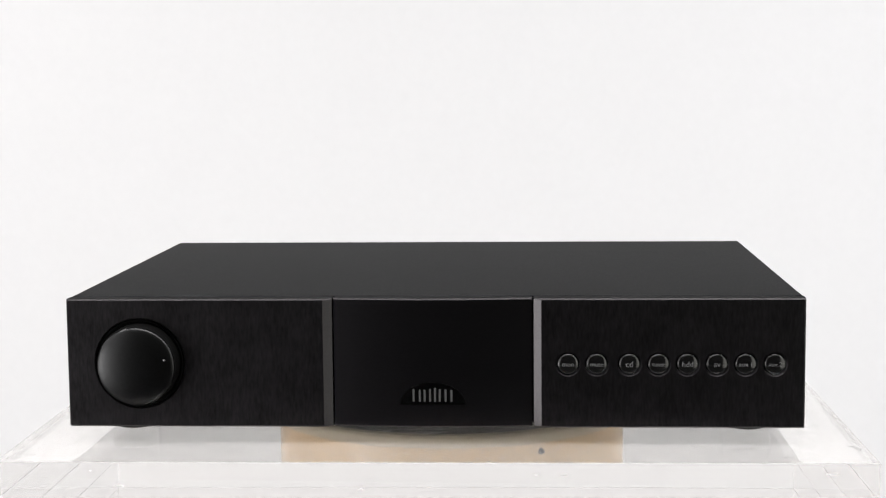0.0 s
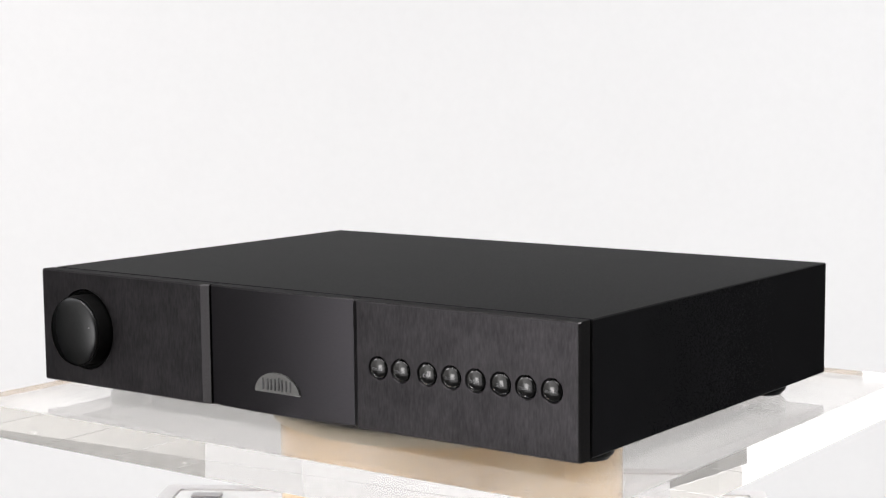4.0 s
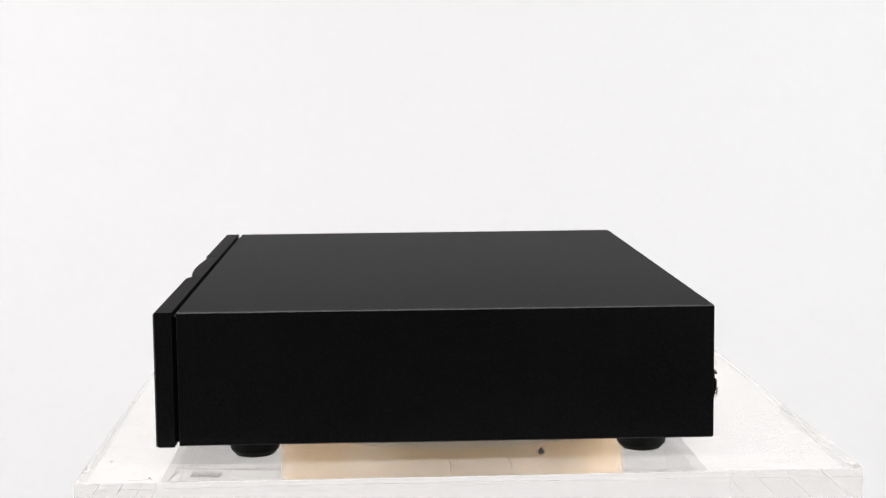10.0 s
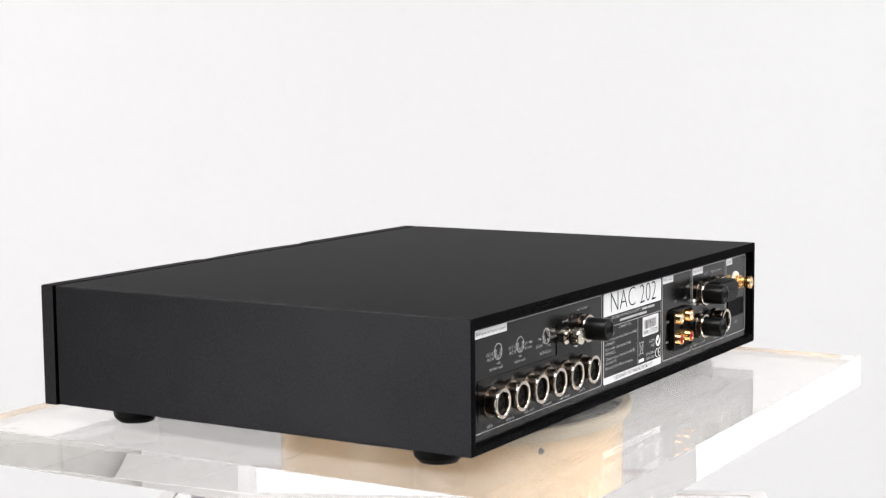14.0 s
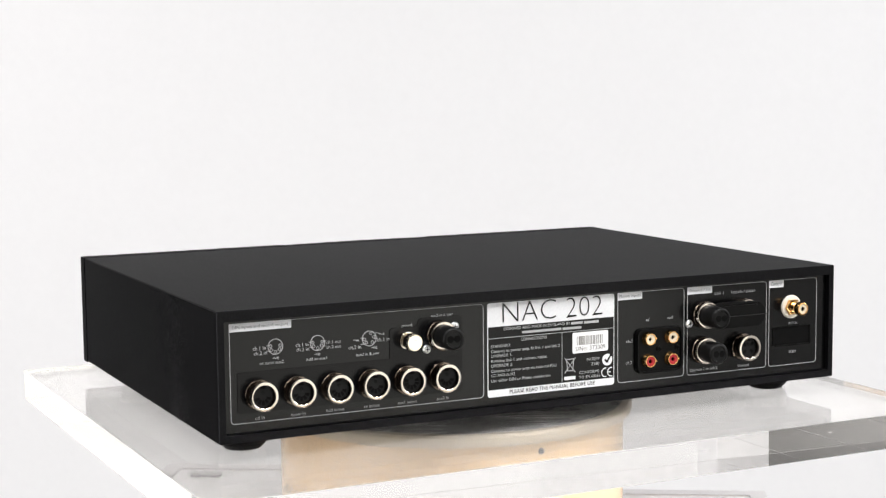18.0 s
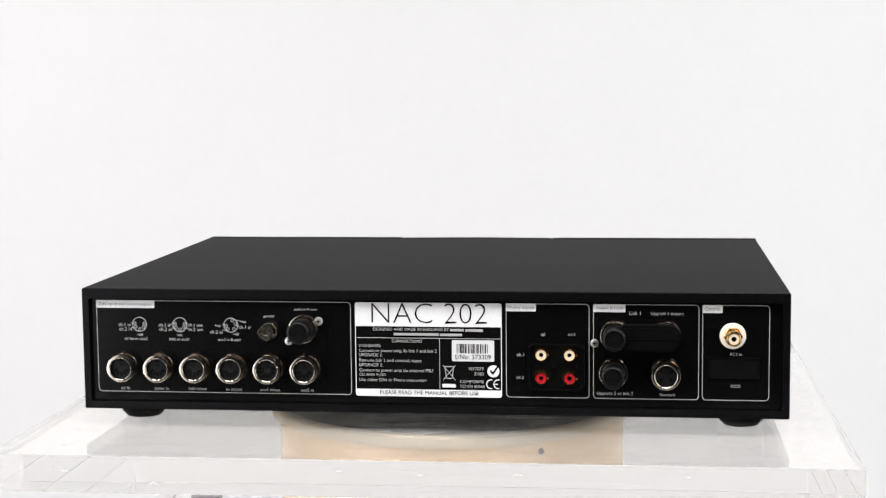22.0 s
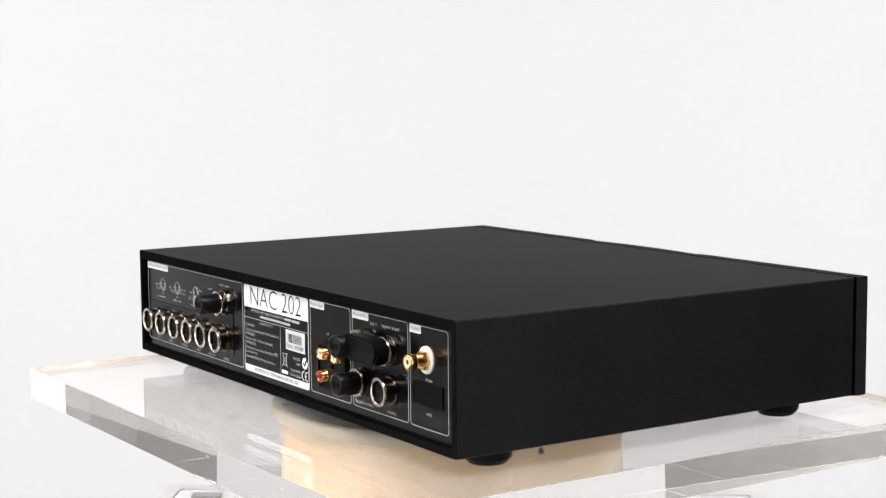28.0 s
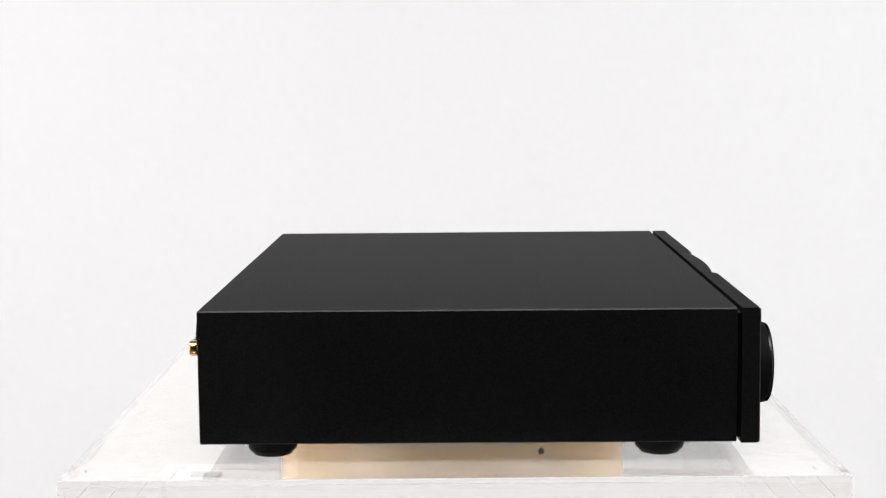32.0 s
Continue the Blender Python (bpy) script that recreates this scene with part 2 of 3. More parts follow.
def lettering(words, mat, parent, turn, width, thin=0.0, shear=0.0, name="lettering", align="CENTER", height=0.0):
    """Flat raised letters, scaled to the given width (and height, if given) and set by the pose turn."""
    cu = bpy.data.curves.new("words", "FONT")
    cu.body, cu.align_x, cu.align_y = words, align, "CENTER"
    cu.extrude, cu.resolution_u, cu.offset, cu.shear = 0.0, 3, thin, shear
    tmp = bpy.data.objects.new("words", cu)
    scene.collection.objects.link(tmp)
    bpy.context.view_layer.update()
    me = bpy.data.meshes.new_from_object(tmp.evaluated_get(bpy.context.evaluated_depsgraph_get()))
    bpy.data.objects.remove(tmp)
    bpy.data.curves.remove(cu)
    xs, ys = [v.co.x for v in me.vertices], [v.co.y for v in me.vertices]
    s = width / (max(xs) - min(xs))
    sy = height / (max(ys) - min(ys)) if height else s
    me.transform(turn @ Matrix.Diagonal((s, sy, s, 1)))
    me.materials.clear()
    me.materials.append(mat)
    me.name = name
    ob = new(name, me)
    ob.parent = parent
    return ob


REAR_TURN = Matrix(((-1, 0, 0, 0), (0, 0, 1, 0), (0, 1, 0, 0), (0, 0, 0, 1)))
FRONT_TURN = Matrix(((1, 0, 0, 0), (0, 0, -1, 0), (0, 1, 0, 0), (0, 0, 0, 1)))


# ---------------------------------------------------------------- the room
FLOOR = -1.25
WEST, EAST = -3.8, 4.0
BASE = -0.132  # underside of the stand's base plate


def build_room():
    tagged(part("floor", box(WEST, EAST, -5, 3.2, FLOOR - 0.1, FLOOR), FLOORP), "charcoal painted studio floor", "floor", kind="structure")
    for n, b, m, w in (("wall_north", (WEST - 0.1, EAST + 0.1, 3.2, 3.3), WALLP, "plain grey painted studio wall"), ("wall_south", (WEST - 0.1, EAST + 0.1, -5.1, -5), DARKWALL, "plain black painted studio wall"),
                       ("wall_west", (WEST - 0.1, WEST, -5, 3.2), SIDEP, "plain pale grey painted studio wall"), ("wall_east", (EAST, EAST + 0.1, -5, 3.2), SIDEP, "plain pale grey painted studio wall")):
        tagged(part(n, box(*b, FLOOR, 2.6), m), w, "wall", kind="structure")
    tagged(part("ceiling", box(WEST - 0.1, EAST + 0.1, -5.1, 3.3, 2.6, 2.7), WALLP), "plain grey painted studio ceiling", "ceiling", kind="structure")
    # a white paper sweep that hangs behind and curves on to the floor
    prof = [(0.75, FLOOR + 0.004), (1.1, FLOOR + 0.004)]
    for i in range(1, 13):
        a = radians(90 * i / 12)
        prof.append((1.1 + 0.5 * math.sin(a), FLOOR + 0.004 + 0.5 * (1 - math.cos(a))))
    prof.append((1.6, 2.4))
    bm = bmesh.new()
    rows = []
    for dy, dz in ((0, 0), (0.003, -0.003)):
        for x in (-2.7, 3.95):
            rows.append([bm.verts.new((x, y + dy, z + (dz if i < 2 else 0))) for i, (y, z) in enumerate(prof)])
    a, b, c, d = rows
    for i in range(len(prof) - 1):
        for p, q in ((a, b), (b, d), (d, c), (c, a)):
            bm.faces.new((p[i], p[i + 1], q[i + 1], q[i]))
    for i in (0, len(prof) - 1):
        bm.faces.new((a[i], b[i], d[i], c[i]))
    bmesh.ops.recalc_face_normals(bm, faces=bm.faces[:])
    smooth(tagged(part("backdrop", bm, PAPER), "seamless white paper backdrop curving up behind the stand", "backdrop", kind="structure"), 60)


build_room()


# ---------------------------------------------------------------- the stand
def build_stand():
    stand = tagged(new("display_stand"), "cream round pedestal with scratched steel top and grey base plate", "stand")
    stand.matrix_world = pose(0, 0, FLOOR)
    z = lambda h: h - FLOOR
    # base plate with a grey sloping border, on a plain plinth
    hw, hd, c = 0.244, 0.190, 0.002
    plan = lambda w, d: [(-w + c, -d), (w - c, -d), (w, -d + c), (w, d - c), (w - c, d), (-w + c, d), (-w, d - c), (-w, -d + c)]
    tilt = Matrix.Rotation(radians(-4.3), 3, "Z")
    place = lambda u, v, h: tilt @ Vector((u - 0.006, v, h))
    part("plinth", prism(plan(0.21, 0.16), 0.0, z(BASE), place), PAPER, stand, "plain white plinth")
    part("base_plate", prism(plan(hw, hd), z(BASE), z(BASE + 0.010), place), BASEM, stand, "pale grey glossy base plate")
    part("edge_trim", outline_strip(plan(hw, hd), plan(hw - 0.013, hd - 0.013), z(BASE + 0.010), z(BASE + 0.0115), place), BASEEDGE, stand, "grey border of the base plate")
    for u in (-0.205, 0.205):
        for v in (0.158, -0.158):
            part("pad", prism(rounded(u - 0.012, u + 0.012, v - 0.006, v + 0.006, 0.002), z(BASE + 0.010), z(BASE + 0.012), place), BASEDARK, stand, "mid-grey oblong pad")
    column = smooth(part("column", lathe([(0, z(BASE + 0.010)), (0.1185, z(BASE + 0.010)), (0.1185, z(-0.032)), (0, z(-0.032))], 96), CREAM, stand, "cream satin painted drum"))
    smooth(part("rim", lathe([(0.1175, z(-0.0325)), (0.1235, z(-0.0315)), (0.1245, z(-0.029)), (0.1245, z(-0.0255)), (0.123, z(-0.0238)), (0.1185, z(-0.0236)), (0.1185, z(-0.0325))], 96), CREAM_RIM, stand, "pale cream rounded rim"))
    smooth(part("top_disc", lathe([(0, z(-0.0325)), (0.1182, z(-0.0325)), (0.1182, z(-0.0232)), (0.117, z(-0.0225)), (0, z(-0.0225))], 96), STEEL, stand, "dark scratched steel disc"))
    # broken dark joint line under the rim
    ring_at = lambda u, v, k: Vector(((0.1185 + k) * math.sin(u), -(0.1185 + k) * math.cos(u), z(v)))
    rnd = random.Random(21)
    a = -1.5
    while a < 1.5:
        span = rnd.uniform(0.05, 0.24)
        joint = [(a + span * k / 6, -0.0330 + rnd.uniform(-0.00012, 0.00012)) for k in range(7)]
        part("joint_gap", stroke(joint, rnd.uniform(0.0001, 0.0003), 0, 0.0002, ring_at), SCUFF, column)
        a += span + rnd.uniform(0.01, 0.13)
    # a set screw on the drum
    a = math.asin(0.0562 / 0.1185)
    screw = lathe([(0.0020, -0.003), (0.0020, 0.0010), (0.0014, 0.0017), (0.0010, 0.0009), (0, 0.0009)], 16, axis="-y")
    bmesh.ops.transform(screw, matrix=Matrix.Translation((0.1185 * math.sin(a), -0.1185 * math.cos(a), z(-0.038))) @ Matrix.Rotation(a, 4, "Z"), verts=screw.verts[:])
    part("set_screw", screw, BADGE_BAR, column, "small steel set screw")
    # slanted joined handwriting round the drum
    arch = lambda x, w, h: [(x + w * k / 6, h * math.sin(math.pi * k / 6) ** 0.7) for k in range(7)]
    pen = [(-0.6, 0.3), (-0.2, 0.1)] + arch(0.0, 0.55, 1.0) + arch(0.6, 0.6, 0.95) + [(1.35, 0.05), (1.75, 0.35)]
    pen += [(2.15 + 0.36 * math.cos(radians(a)), 0.5 + 0.48 * math.sin(radians(a))) for a in range(40, 371, 30)] + [(2.52, 0.1), (2.75, 0.05)]
    pen += arch(2.9, 0.5, 1.0) + [(3.5, 0.05), (3.85, 0.4)]
    pen += [(4.2 + 0.36 * math.cos(radians(a)), 0.5 + 0.48 * math.sin(radians(a))) for a in range(40, 361, 30)] + [(4.58, 1.2), (4.7, 1.9), (4.62, 0.8), (4.6, 0.15), (4.95, 0.1)]
    for ang in (-73,):
        wrap = lambda u, v, h: Vector(((0.1186 + h) * math.sin(radians(ang) + u / 0.1185), -(0.1186 + h) * math.cos(radians(ang) + u / 0.1185), v))
        part("handwriting", stroke([(0.0072 * (u + 0.45 * v), z(-0.0795) + 0.0062 * v) for u, v in pen], 0.0007, 0.0, 0.0001, wrap), PENCIL, column, "thin joined handwriting")
    return stand


build_stand()
SLAB_TOP = 0.0


def build_slab():
    slab = tagged(new("turntable_platform"), "thick clear acrylic platform with polished edges turning on the pedestal", "platform")
    skew = Matrix.Rotation(radians(0.5), 3, "Z")
    plan = [(-0.2495, -0.2150), (0.2495, -0.2150), (0.2495, 0.2150), (-0.2495, 0.2150)]
    bm = prism(plan, -0.022, SLAB_TOP, lambda u, v, h: skew @ Vector((u, v, h)) + Vector((-0.002, -0.0012, 0)))
    for f in bmesh.ops.bevel(bm, geom=bm.edges[:], offset=0.00012, segments=1, affect="EDGES")["faces"]:
        f.material_index = 1
    body = part("acrylic_block", bm, [ACRYLIC, GROUND_EDGE], slab, "clear polished acrylic slab with ground edges")
    veil = part("dust_veil", prism(plan, 0.00004, 0.00008, lambda u, v, h: skew @ Vector((u * 0.9975, v * 0.9975, h)) + Vector((-0.002, -0.0012, 0))), DUST, slab, "thin veil of dust and scuffs")
    body.visible_shadow = veil.visible_shadow = False
    # nicks, scuffs and long scratches of use
    rnd = random.Random(5)
    flat = lambda u, v, h: Vector((u, v, h))
    long_marks = (((0.232, 0.0232), (0.222, 0.0243), (0.212, 0.0236), (0.202, 0.0222), (0.1925, 0.0202)), ((0.204, -0.0115), (0.216, -0.0098), (0.227, -0.0099), (0.238, -0.0106)), ((-0.071, 0.1988), (-0.078, 0.2012), (-0.0835, 0.2023)))
    for pts in long_marks:
        part("scratch", stroke(pts, 0.0003, 0.0001, 0.00012, flat), SCUFF, slab)
    for x, y in ((0.2453, -0.1797), (0.2385, -0.1745), (-0.2373, -0.2011), (0.2430, -0.1730), (-0.1176, 0.1428), (-0.1448, -0.1901), (-0.1032, -0.1657), (0.2037, -0.2006), (0.21, 0.19), (-0.235, 0.2), (-0.2, 0.18), (0.1, -0.2), (-0.06, -0.2)):
        a = rnd.uniform(0, 6.28)
        pts = [(x, y)]
        for k in range(3):
            a += rnd.uniform(-0.9, 0.9)
            s = rnd.uniform(0.001, 0.0035)
            pts.append((max(-0.246, min(0.244, pts[-1][0] + s * math.cos(a))), max(-0.2135, min(0.2115, pts[-1][1] + s * math.sin(a)))))
        part("scuff", stroke(pts, rnd.uniform(0.0003, 0.0006), 0.0001, 0.00013, flat), SCUFF, slab)
    part("chip", lathe([(0.0011, 0.0), (0.0007, 0.0003), (0, 0.0004)], 9, (0.0316, -0.2142, 0.0)), SCUFF, slab, "small dark chip at the edge")
    # fine rub marks on the two long edges
    for i in range(12):
        u, v = rnd.uniform(-0.22, 0.22), rnd.uniform(-0.018, -0.004)
        q = rnd.uniform(0.001, 0.004)
        sgn = -1 if i % 2 else 1
        edge = lambda a_, c_, h: skew @ Vector((a_, sgn * (0.2150 + h), c_)) + Vector((-0.002, -0.0012, 0))
        part("rub_mark", stroke([(u, v), (u + q, v + rnd.uniform(-0.001, 0.001)), (u + 1.6 * q, v)], 0.0003, 0.0, 0.00005, edge), BASEEDGE, slab)
    return slab


slab = build_slab()

# ---------------------------------------------------------------- the preamplifier
X0, X1 = -0.2182, 0.2138
YB, YC, YP, YF = 0.1395, -0.1613, -0.1637, -0.1742
Z0, Z1 = 0.0114, 0.0870
amp = tagged(new("preamplifier"), "black metal hi-fi preamplifier with round volume knob and eight glossy buttons", "amplifier")


def build_case():
    # one folded sleeve, open at the front and rear
    bm = bmesh.new()
    sx, st, sb, c = 0.0042, 0.0062, 0.0048, 0.0005
    def ring(x0, x1, z0, z1, y, k):
        pts = [(x0 + k, z0), (x1 - k, z0), (x1, z0 + k), (x1, z1 - k), (x1 - k, z1), (x0 + k, z1), (x0, z1 - k), (x0, z0 + k)]
        return [bm.verts.new((x, y, z)) for x, z in pts]
    rows = [ring(X0 + sx, X1 - sx, Z0 + sb, Z1 - st, YC, 0.0007), ring(X0 + c, X1 - c, Z0 + c, Z1 - c, YC, 0.0007), ring(X0, X1, Z0, Z1, YC + c, 0.0007),
            ring(X0, X1, Z0, Z1, YB - c, 0.0007), ring(X0 + c, X1 - c, Z0 + c, Z1 - c, YB, 0.0007), ring(X0 + sx, X1 - sx, Z0 + sb, Z1 - st, YB, 0.0007)]
    rows.append(rows[0])
    for a, b in zip(rows, rows[1:]):
        for i in range(8):
            f = bm.faces.new((a[i], a[(i + 1) % 8], b[(i + 1) % 8], b[i]))
            f.material_index = 1 if i % 2 and a is rows[2] else 0
    bmesh.ops.recalc_face_normals(bm, faces=bm.faces[:])
    part("case_sleeve", bm, [CASE, CASE_EDGE], amp, "matt black powder-coated sleeve")
    # inner chassis plate, black to give the shade in the gap behind the panels
    part("gap_shade_chassis", box(X0 + 0.003, X1 - 0.003, YP, YC + 0.004, Z0 + 0.002, Z1 - 0.003), BLACK, amp)


def panel_block(name, x0, x1, cl, cr, holes=(), hz=0.0, hr=0.0, depth=0.004):
    """A thick front panel block. cl, cr: (width, depth) of the bevels on its two ends. holes: centres of round sockets in its face."""
    bm = bmesh.new()
    c = 0.0009
    fx0, fx1, fz0, fz1 = x0 + cl[0], x1 - cr[0], Z0 - 0.0006 + c, Z1 - c
    V = lambda x, y, z: bm.verts.new((x, y, z))
    ring = lambda z, k: [V(x0, YP, z), V(x0, YF + cl[1] + k, z), V(fx0, YF + k, z), V(fx1, YF + k, z), V(x1, YF + cr[1] + k, z), V(x1, YP, z)]
    rows = [ring(Z0 - 0.0006, c), ring(fz0, 0.0), ring(fz1, 0.0), ring(Z1, c)]
    bev = []
    for k, (a, b) in enumerate(zip(rows, rows[1:])):
        for i in range(6):
            if k == 1 and i == 2:
                continue
            f = bm.faces.new((a[i], a[(i + 1) % 6], b[(i + 1) % 6], b[i]))
            if i in (1, 3) or k != 1 and i == 2:
                bev.append(f)
            elif i in (0, 4):
                f.material_index = 3
    bm.faces.new(rows[0][::-1])
    bm.faces.new(rows[3])
    front = [rows[1][2], rows[1][3], rows[2][3], rows[2][2]]
    if not holes:
        bm.faces.new(front)
    else:
        za, zb2 = hz - hr * 1.35, hz + hr * 1.35
        cuts = [fx0] + [(a + b) / 2 for a, b in zip(holes, holes[1:])] + [fx1]
        quad = lambda xa, xb, z_a, z_b: bm.faces.new((V(xa, YF, z_a), V(xb, YF, z_a), V(xb, YF, z_b), V(xa, YF, z_b)))
        quad(fx0, fx1, fz0, za)
        quad(fx0, fx1, zb2, fz1)
        n = 40
        for k, hx in enumerate(holes):
            xa, xb = cuts[k], cuts[k + 1]
            ring, rim, wall, rect = [], [], [], []
            corners = [math.atan2(z - hz, x - hx) % (2 * math.pi) for x, z in ((xb, zb2), (xa, zb2), (xa, za), (xb, za))]
            angs = sorted([2 * math.pi * i / n for i in range(n)] + corners)
            for a in angs:
                ca, sa = math.cos(a), math.sin(a)
                s = min([(xb - hx) / ca if ca > 1e-9 else 9, (xa - hx) / ca if ca < -1e-9 else 9, (zb2 - hz) / sa if sa > 1e-9 else 9, (za - hz) / sa if sa < -1e-9 else 9])
                rect.append(V(hx + ca * s, YF, hz + sa * s))
                ring.append(V(hx + ca * hr, YF, hz + sa * hr))
                rim.append(V(hx + ca * (hr - 0.0006), YF + 0.0006, hz + sa * (hr - 0.0006)))
                wall.append(V(hx + ca * (hr - 0.0006), YF + depth, hz + sa * (hr - 0.0006)))
            m = len(angs)
            for i in range(m):
                j = (i + 1) % m
                bm.faces.new((rect[i], rect[j], ring[j], ring[i]))
                bm.faces.new((ring[i], ring[j], rim[j], rim[i]))
                f = bm.faces.new((rim[i], rim[j], wall[j], wall[i]))
                f.material_index = 1
            f = bm.faces.new(wall)
            f.material_index = 1
    for f in bev:
        f.material_index = 2
    bmesh.ops.remove_doubles(bm, verts=bm.verts[:], dist=2e-6)
    bmesh.ops.recalc_face_normals(bm, faces=bm.faces[:])
    return part(name, bm, [PANEL, BLACK, EDGE, PANEL_END], amp, "brushed black anodised front panel")


BUTTONS = (0.0770, 0.0936, 0.1125, 0.1294, 0.1461, 0.1630, 0.1796, 0.1964)
BUTTON_Z = 0.0484
KX, KZ = -0.1752, 0.0487


def build_front():
    left = panel_block("front_panel", X0, -0.0611, (0.0007, 0.0007), (0.0052, 0.0024), (KX,), KZ, 0.0272, 0.005)
    right = panel_block("front_panel", 0.0571, X1, (0.0044, 0.0024), (0.0009, 0.0009), BUTTONS, BUTTON_Z, 0.0072, 0.0045)
    # bowed centre panel
    bm = bmesh.new()
    n, xa, xb = 24, -0.0602, 0.0560
    rows = []
    for i in range(n + 1):
        x = xa + (xb - xa) * i / n
        u = 2 * i / n - 1
        yf = -0.1708 - 0.0036 * (1 - u * u)
        rows.append([bm.verts.new(p) for p in ((x, YP, Z0 - 0.0006), (x, yf + 0.0008, Z0 - 0.0006), (x, yf, Z0 + 0.0002), (x, yf, Z1 - 0.0008), (x, yf + 0.0008, Z1), (x, YP, Z1))])
    for a, b in zip(rows, rows[1:]):
        for i in range(6):
            f = bm.faces.new((a[i], a[(i + 1) % 6], b[(i + 1) % 6], b[i]))
            f.material_index = 1 if i in (1, 3) else 0
    bm.faces.new(rows[0])
    bm.faces.new(rows[-1])
    bmesh.ops.recalc_face_normals(bm, faces=bm.faces[:])
    smooth(part("centre_panel", bm, [CENTRE, EDGE], amp, "satin black bowed centre panel"), 20)
    # volume knob in its dished recess
    prof = [(0.0228, 0.0090), (0.0230, 0.0098), (0.0229, 0.0103), (0.0226, 0.0107), (0.0220, 0.0111), (0.0205, 0.0116), (0.018, 0.0122), (0.015, 0.0128), (0.012, 0.0132), (0.009, 0.0135), (0.006, 0.0137), (0.003, 0.0138), (0.0, 0.01385)]
    knob = smooth(part("volume_knob", lathe(prof, 72, (KX, YF, KZ), "-y"), KNOB, amp, "large round satin black volume knob"), 30)
    smooth(part("skirt", lathe([(0.0, -0.0049), (0.0236, -0.0049), (0.0236, 0.0060), (0.0233, 0.0086), (0.0228, 0.0090), (0.0, 0.0090)], 72, (KX, YF, KZ), "-y"), DEEP, knob, "dull black knob skirt"), 40)
    part("indicator_dot", lathe([(0.0006, 0.0108), (0.0006, 0.01230), (0.0004, 0.01240), (0, 0.01245)], 16, (KX + 0.0172, YF, KZ + 0.0040), "-y"), DIMP, knob, "small grey pointer dot")
    smooth(part("knob_collar", lathe([(0.0266, -0.005), (0.0266, -0.0022), (0.0256, -0.0014), (0.0244, -0.0022), (0.0238, -0.005)], 64, (KX, YF, KZ), "-y"), DEEP, amp, "dull black recess ring"))
    # push buttons
    words = ("mon", "mute", "cd", "tuner", "hdd", "av", "aux 1", "aux 2")
    prof = [(0.0060, -0.0044), (0.0060, -0.0004), (0.0059, -0.0001), (0.0056, 0.0001)] + [(r, 0.0001 + 0.00102 * (1 - (r / 0.0056) ** 2)) for r in (0.0048, 0.0040, 0.0031, 0.0021, 0.0010, 0.0)]
    for bx, w in zip(BUTTONS, words):
        b = smooth(part("push_button", lathe(prof, 32, (bx, YF, BUTTON_Z), "-y"), GLOSS, amp, "domed gloss black push button"), 50)
        wd = {"mon": 0.0066, "mute": 0.0074, "cd": 0.004, "tuner": 0.0076, "hdd": 0.0062, "av": 0.0038, "aux 1": 0.0074, "aux 2": 0.0074}[w]
        t = lettering(w, DIMP, b, FRONT_TURN, wd, thin=-0.006)
        for v in t.data.vertices:
            r = math.hypot(v.co.x, v.co.z)
            v.co.y = YF - 0.00016 - float(np.interp(r, [q[0] for q in prof[::-1]], [q[1] for q in prof[::-1]]))
            v.co.x, v.co.z = v.co.x + bx, v.co.z + BUTTON_Z
    # half-round polished badge with plain raised bars
    place = lambda u, v, h: Vector((u, -h, v))
    bx, bz, bw, bh = -0.0022, 0.0246, 0.0187, 0.0128
    arc = [(bx + bw * math.cos(radians(a)), bz + bh * math.sin(radians(a))) for a in range(0, 181, 9)]
    bow = lambda u: 0.0036 * (1 - ((u + 0.0021) / 0.0581) ** 2) - 0.0036

    def bowed(name, outline, h0, h1, mat, parent, chamfer=0.0, label=""):
        bm = prism(outline, h0, h1, place)
        if chamfer:
            rim = [e for e in bm.edges if all(abs(v.co.y + h1) < 1e-7 for v in e.verts)]
            bmesh.ops.bevel(bm, geom=rim, offset=chamfer, segments=2, affect="EDGES")
        for v in bm.verts:
            v.co.y -= bow(v.co.x)
        return smooth(part(name, bm, mat, parent, label), 25)

    flat = [(bx + bw * (1 - k / 12), bz) for k in range(1, 24)]
    arc = arc + flat[::-1]
    bowed("badge_recess", [(bx + (u - bx) * 1.04, bz - 0.0004 + (v - bz) * 1.05) for u, v in arc], 0.173, 0.17455, BLACK, amp)
    badge = bowed("badge", arc, 0.1735, 0.1752, MIRROR, amp, 0.0005, "half-round polished metal badge")
    u0 = bx - 0.0117
    bars = [(0.0, 0.0012, 0.0074), (0.0037, 0.0012, 0.0070), (0.0065, 0.0012, 0.0070), (0.0097, 0.0012, 0.0074), (0.0126, 0.0012, 0.0082), (0.0154, 0.0012, 0.0074), (0.0188, 0.0012, 0.0072), (0.0222, 0.0012, 0.0068)]
    for du, w, h in bars:
        bowed("raised_bar", rounded(u0 + du, u0 + du + w, bz + 0.0017, bz + 0.0017 + h, 0.0004, 3), 0.1750, 0.1757, BADGE_BAR, badge, 0.00035)


build_case()
build_front()

YR = 0.1362  # face of the rear panel
rp = lambda u, v, h: Vector((u, YR + h, v))


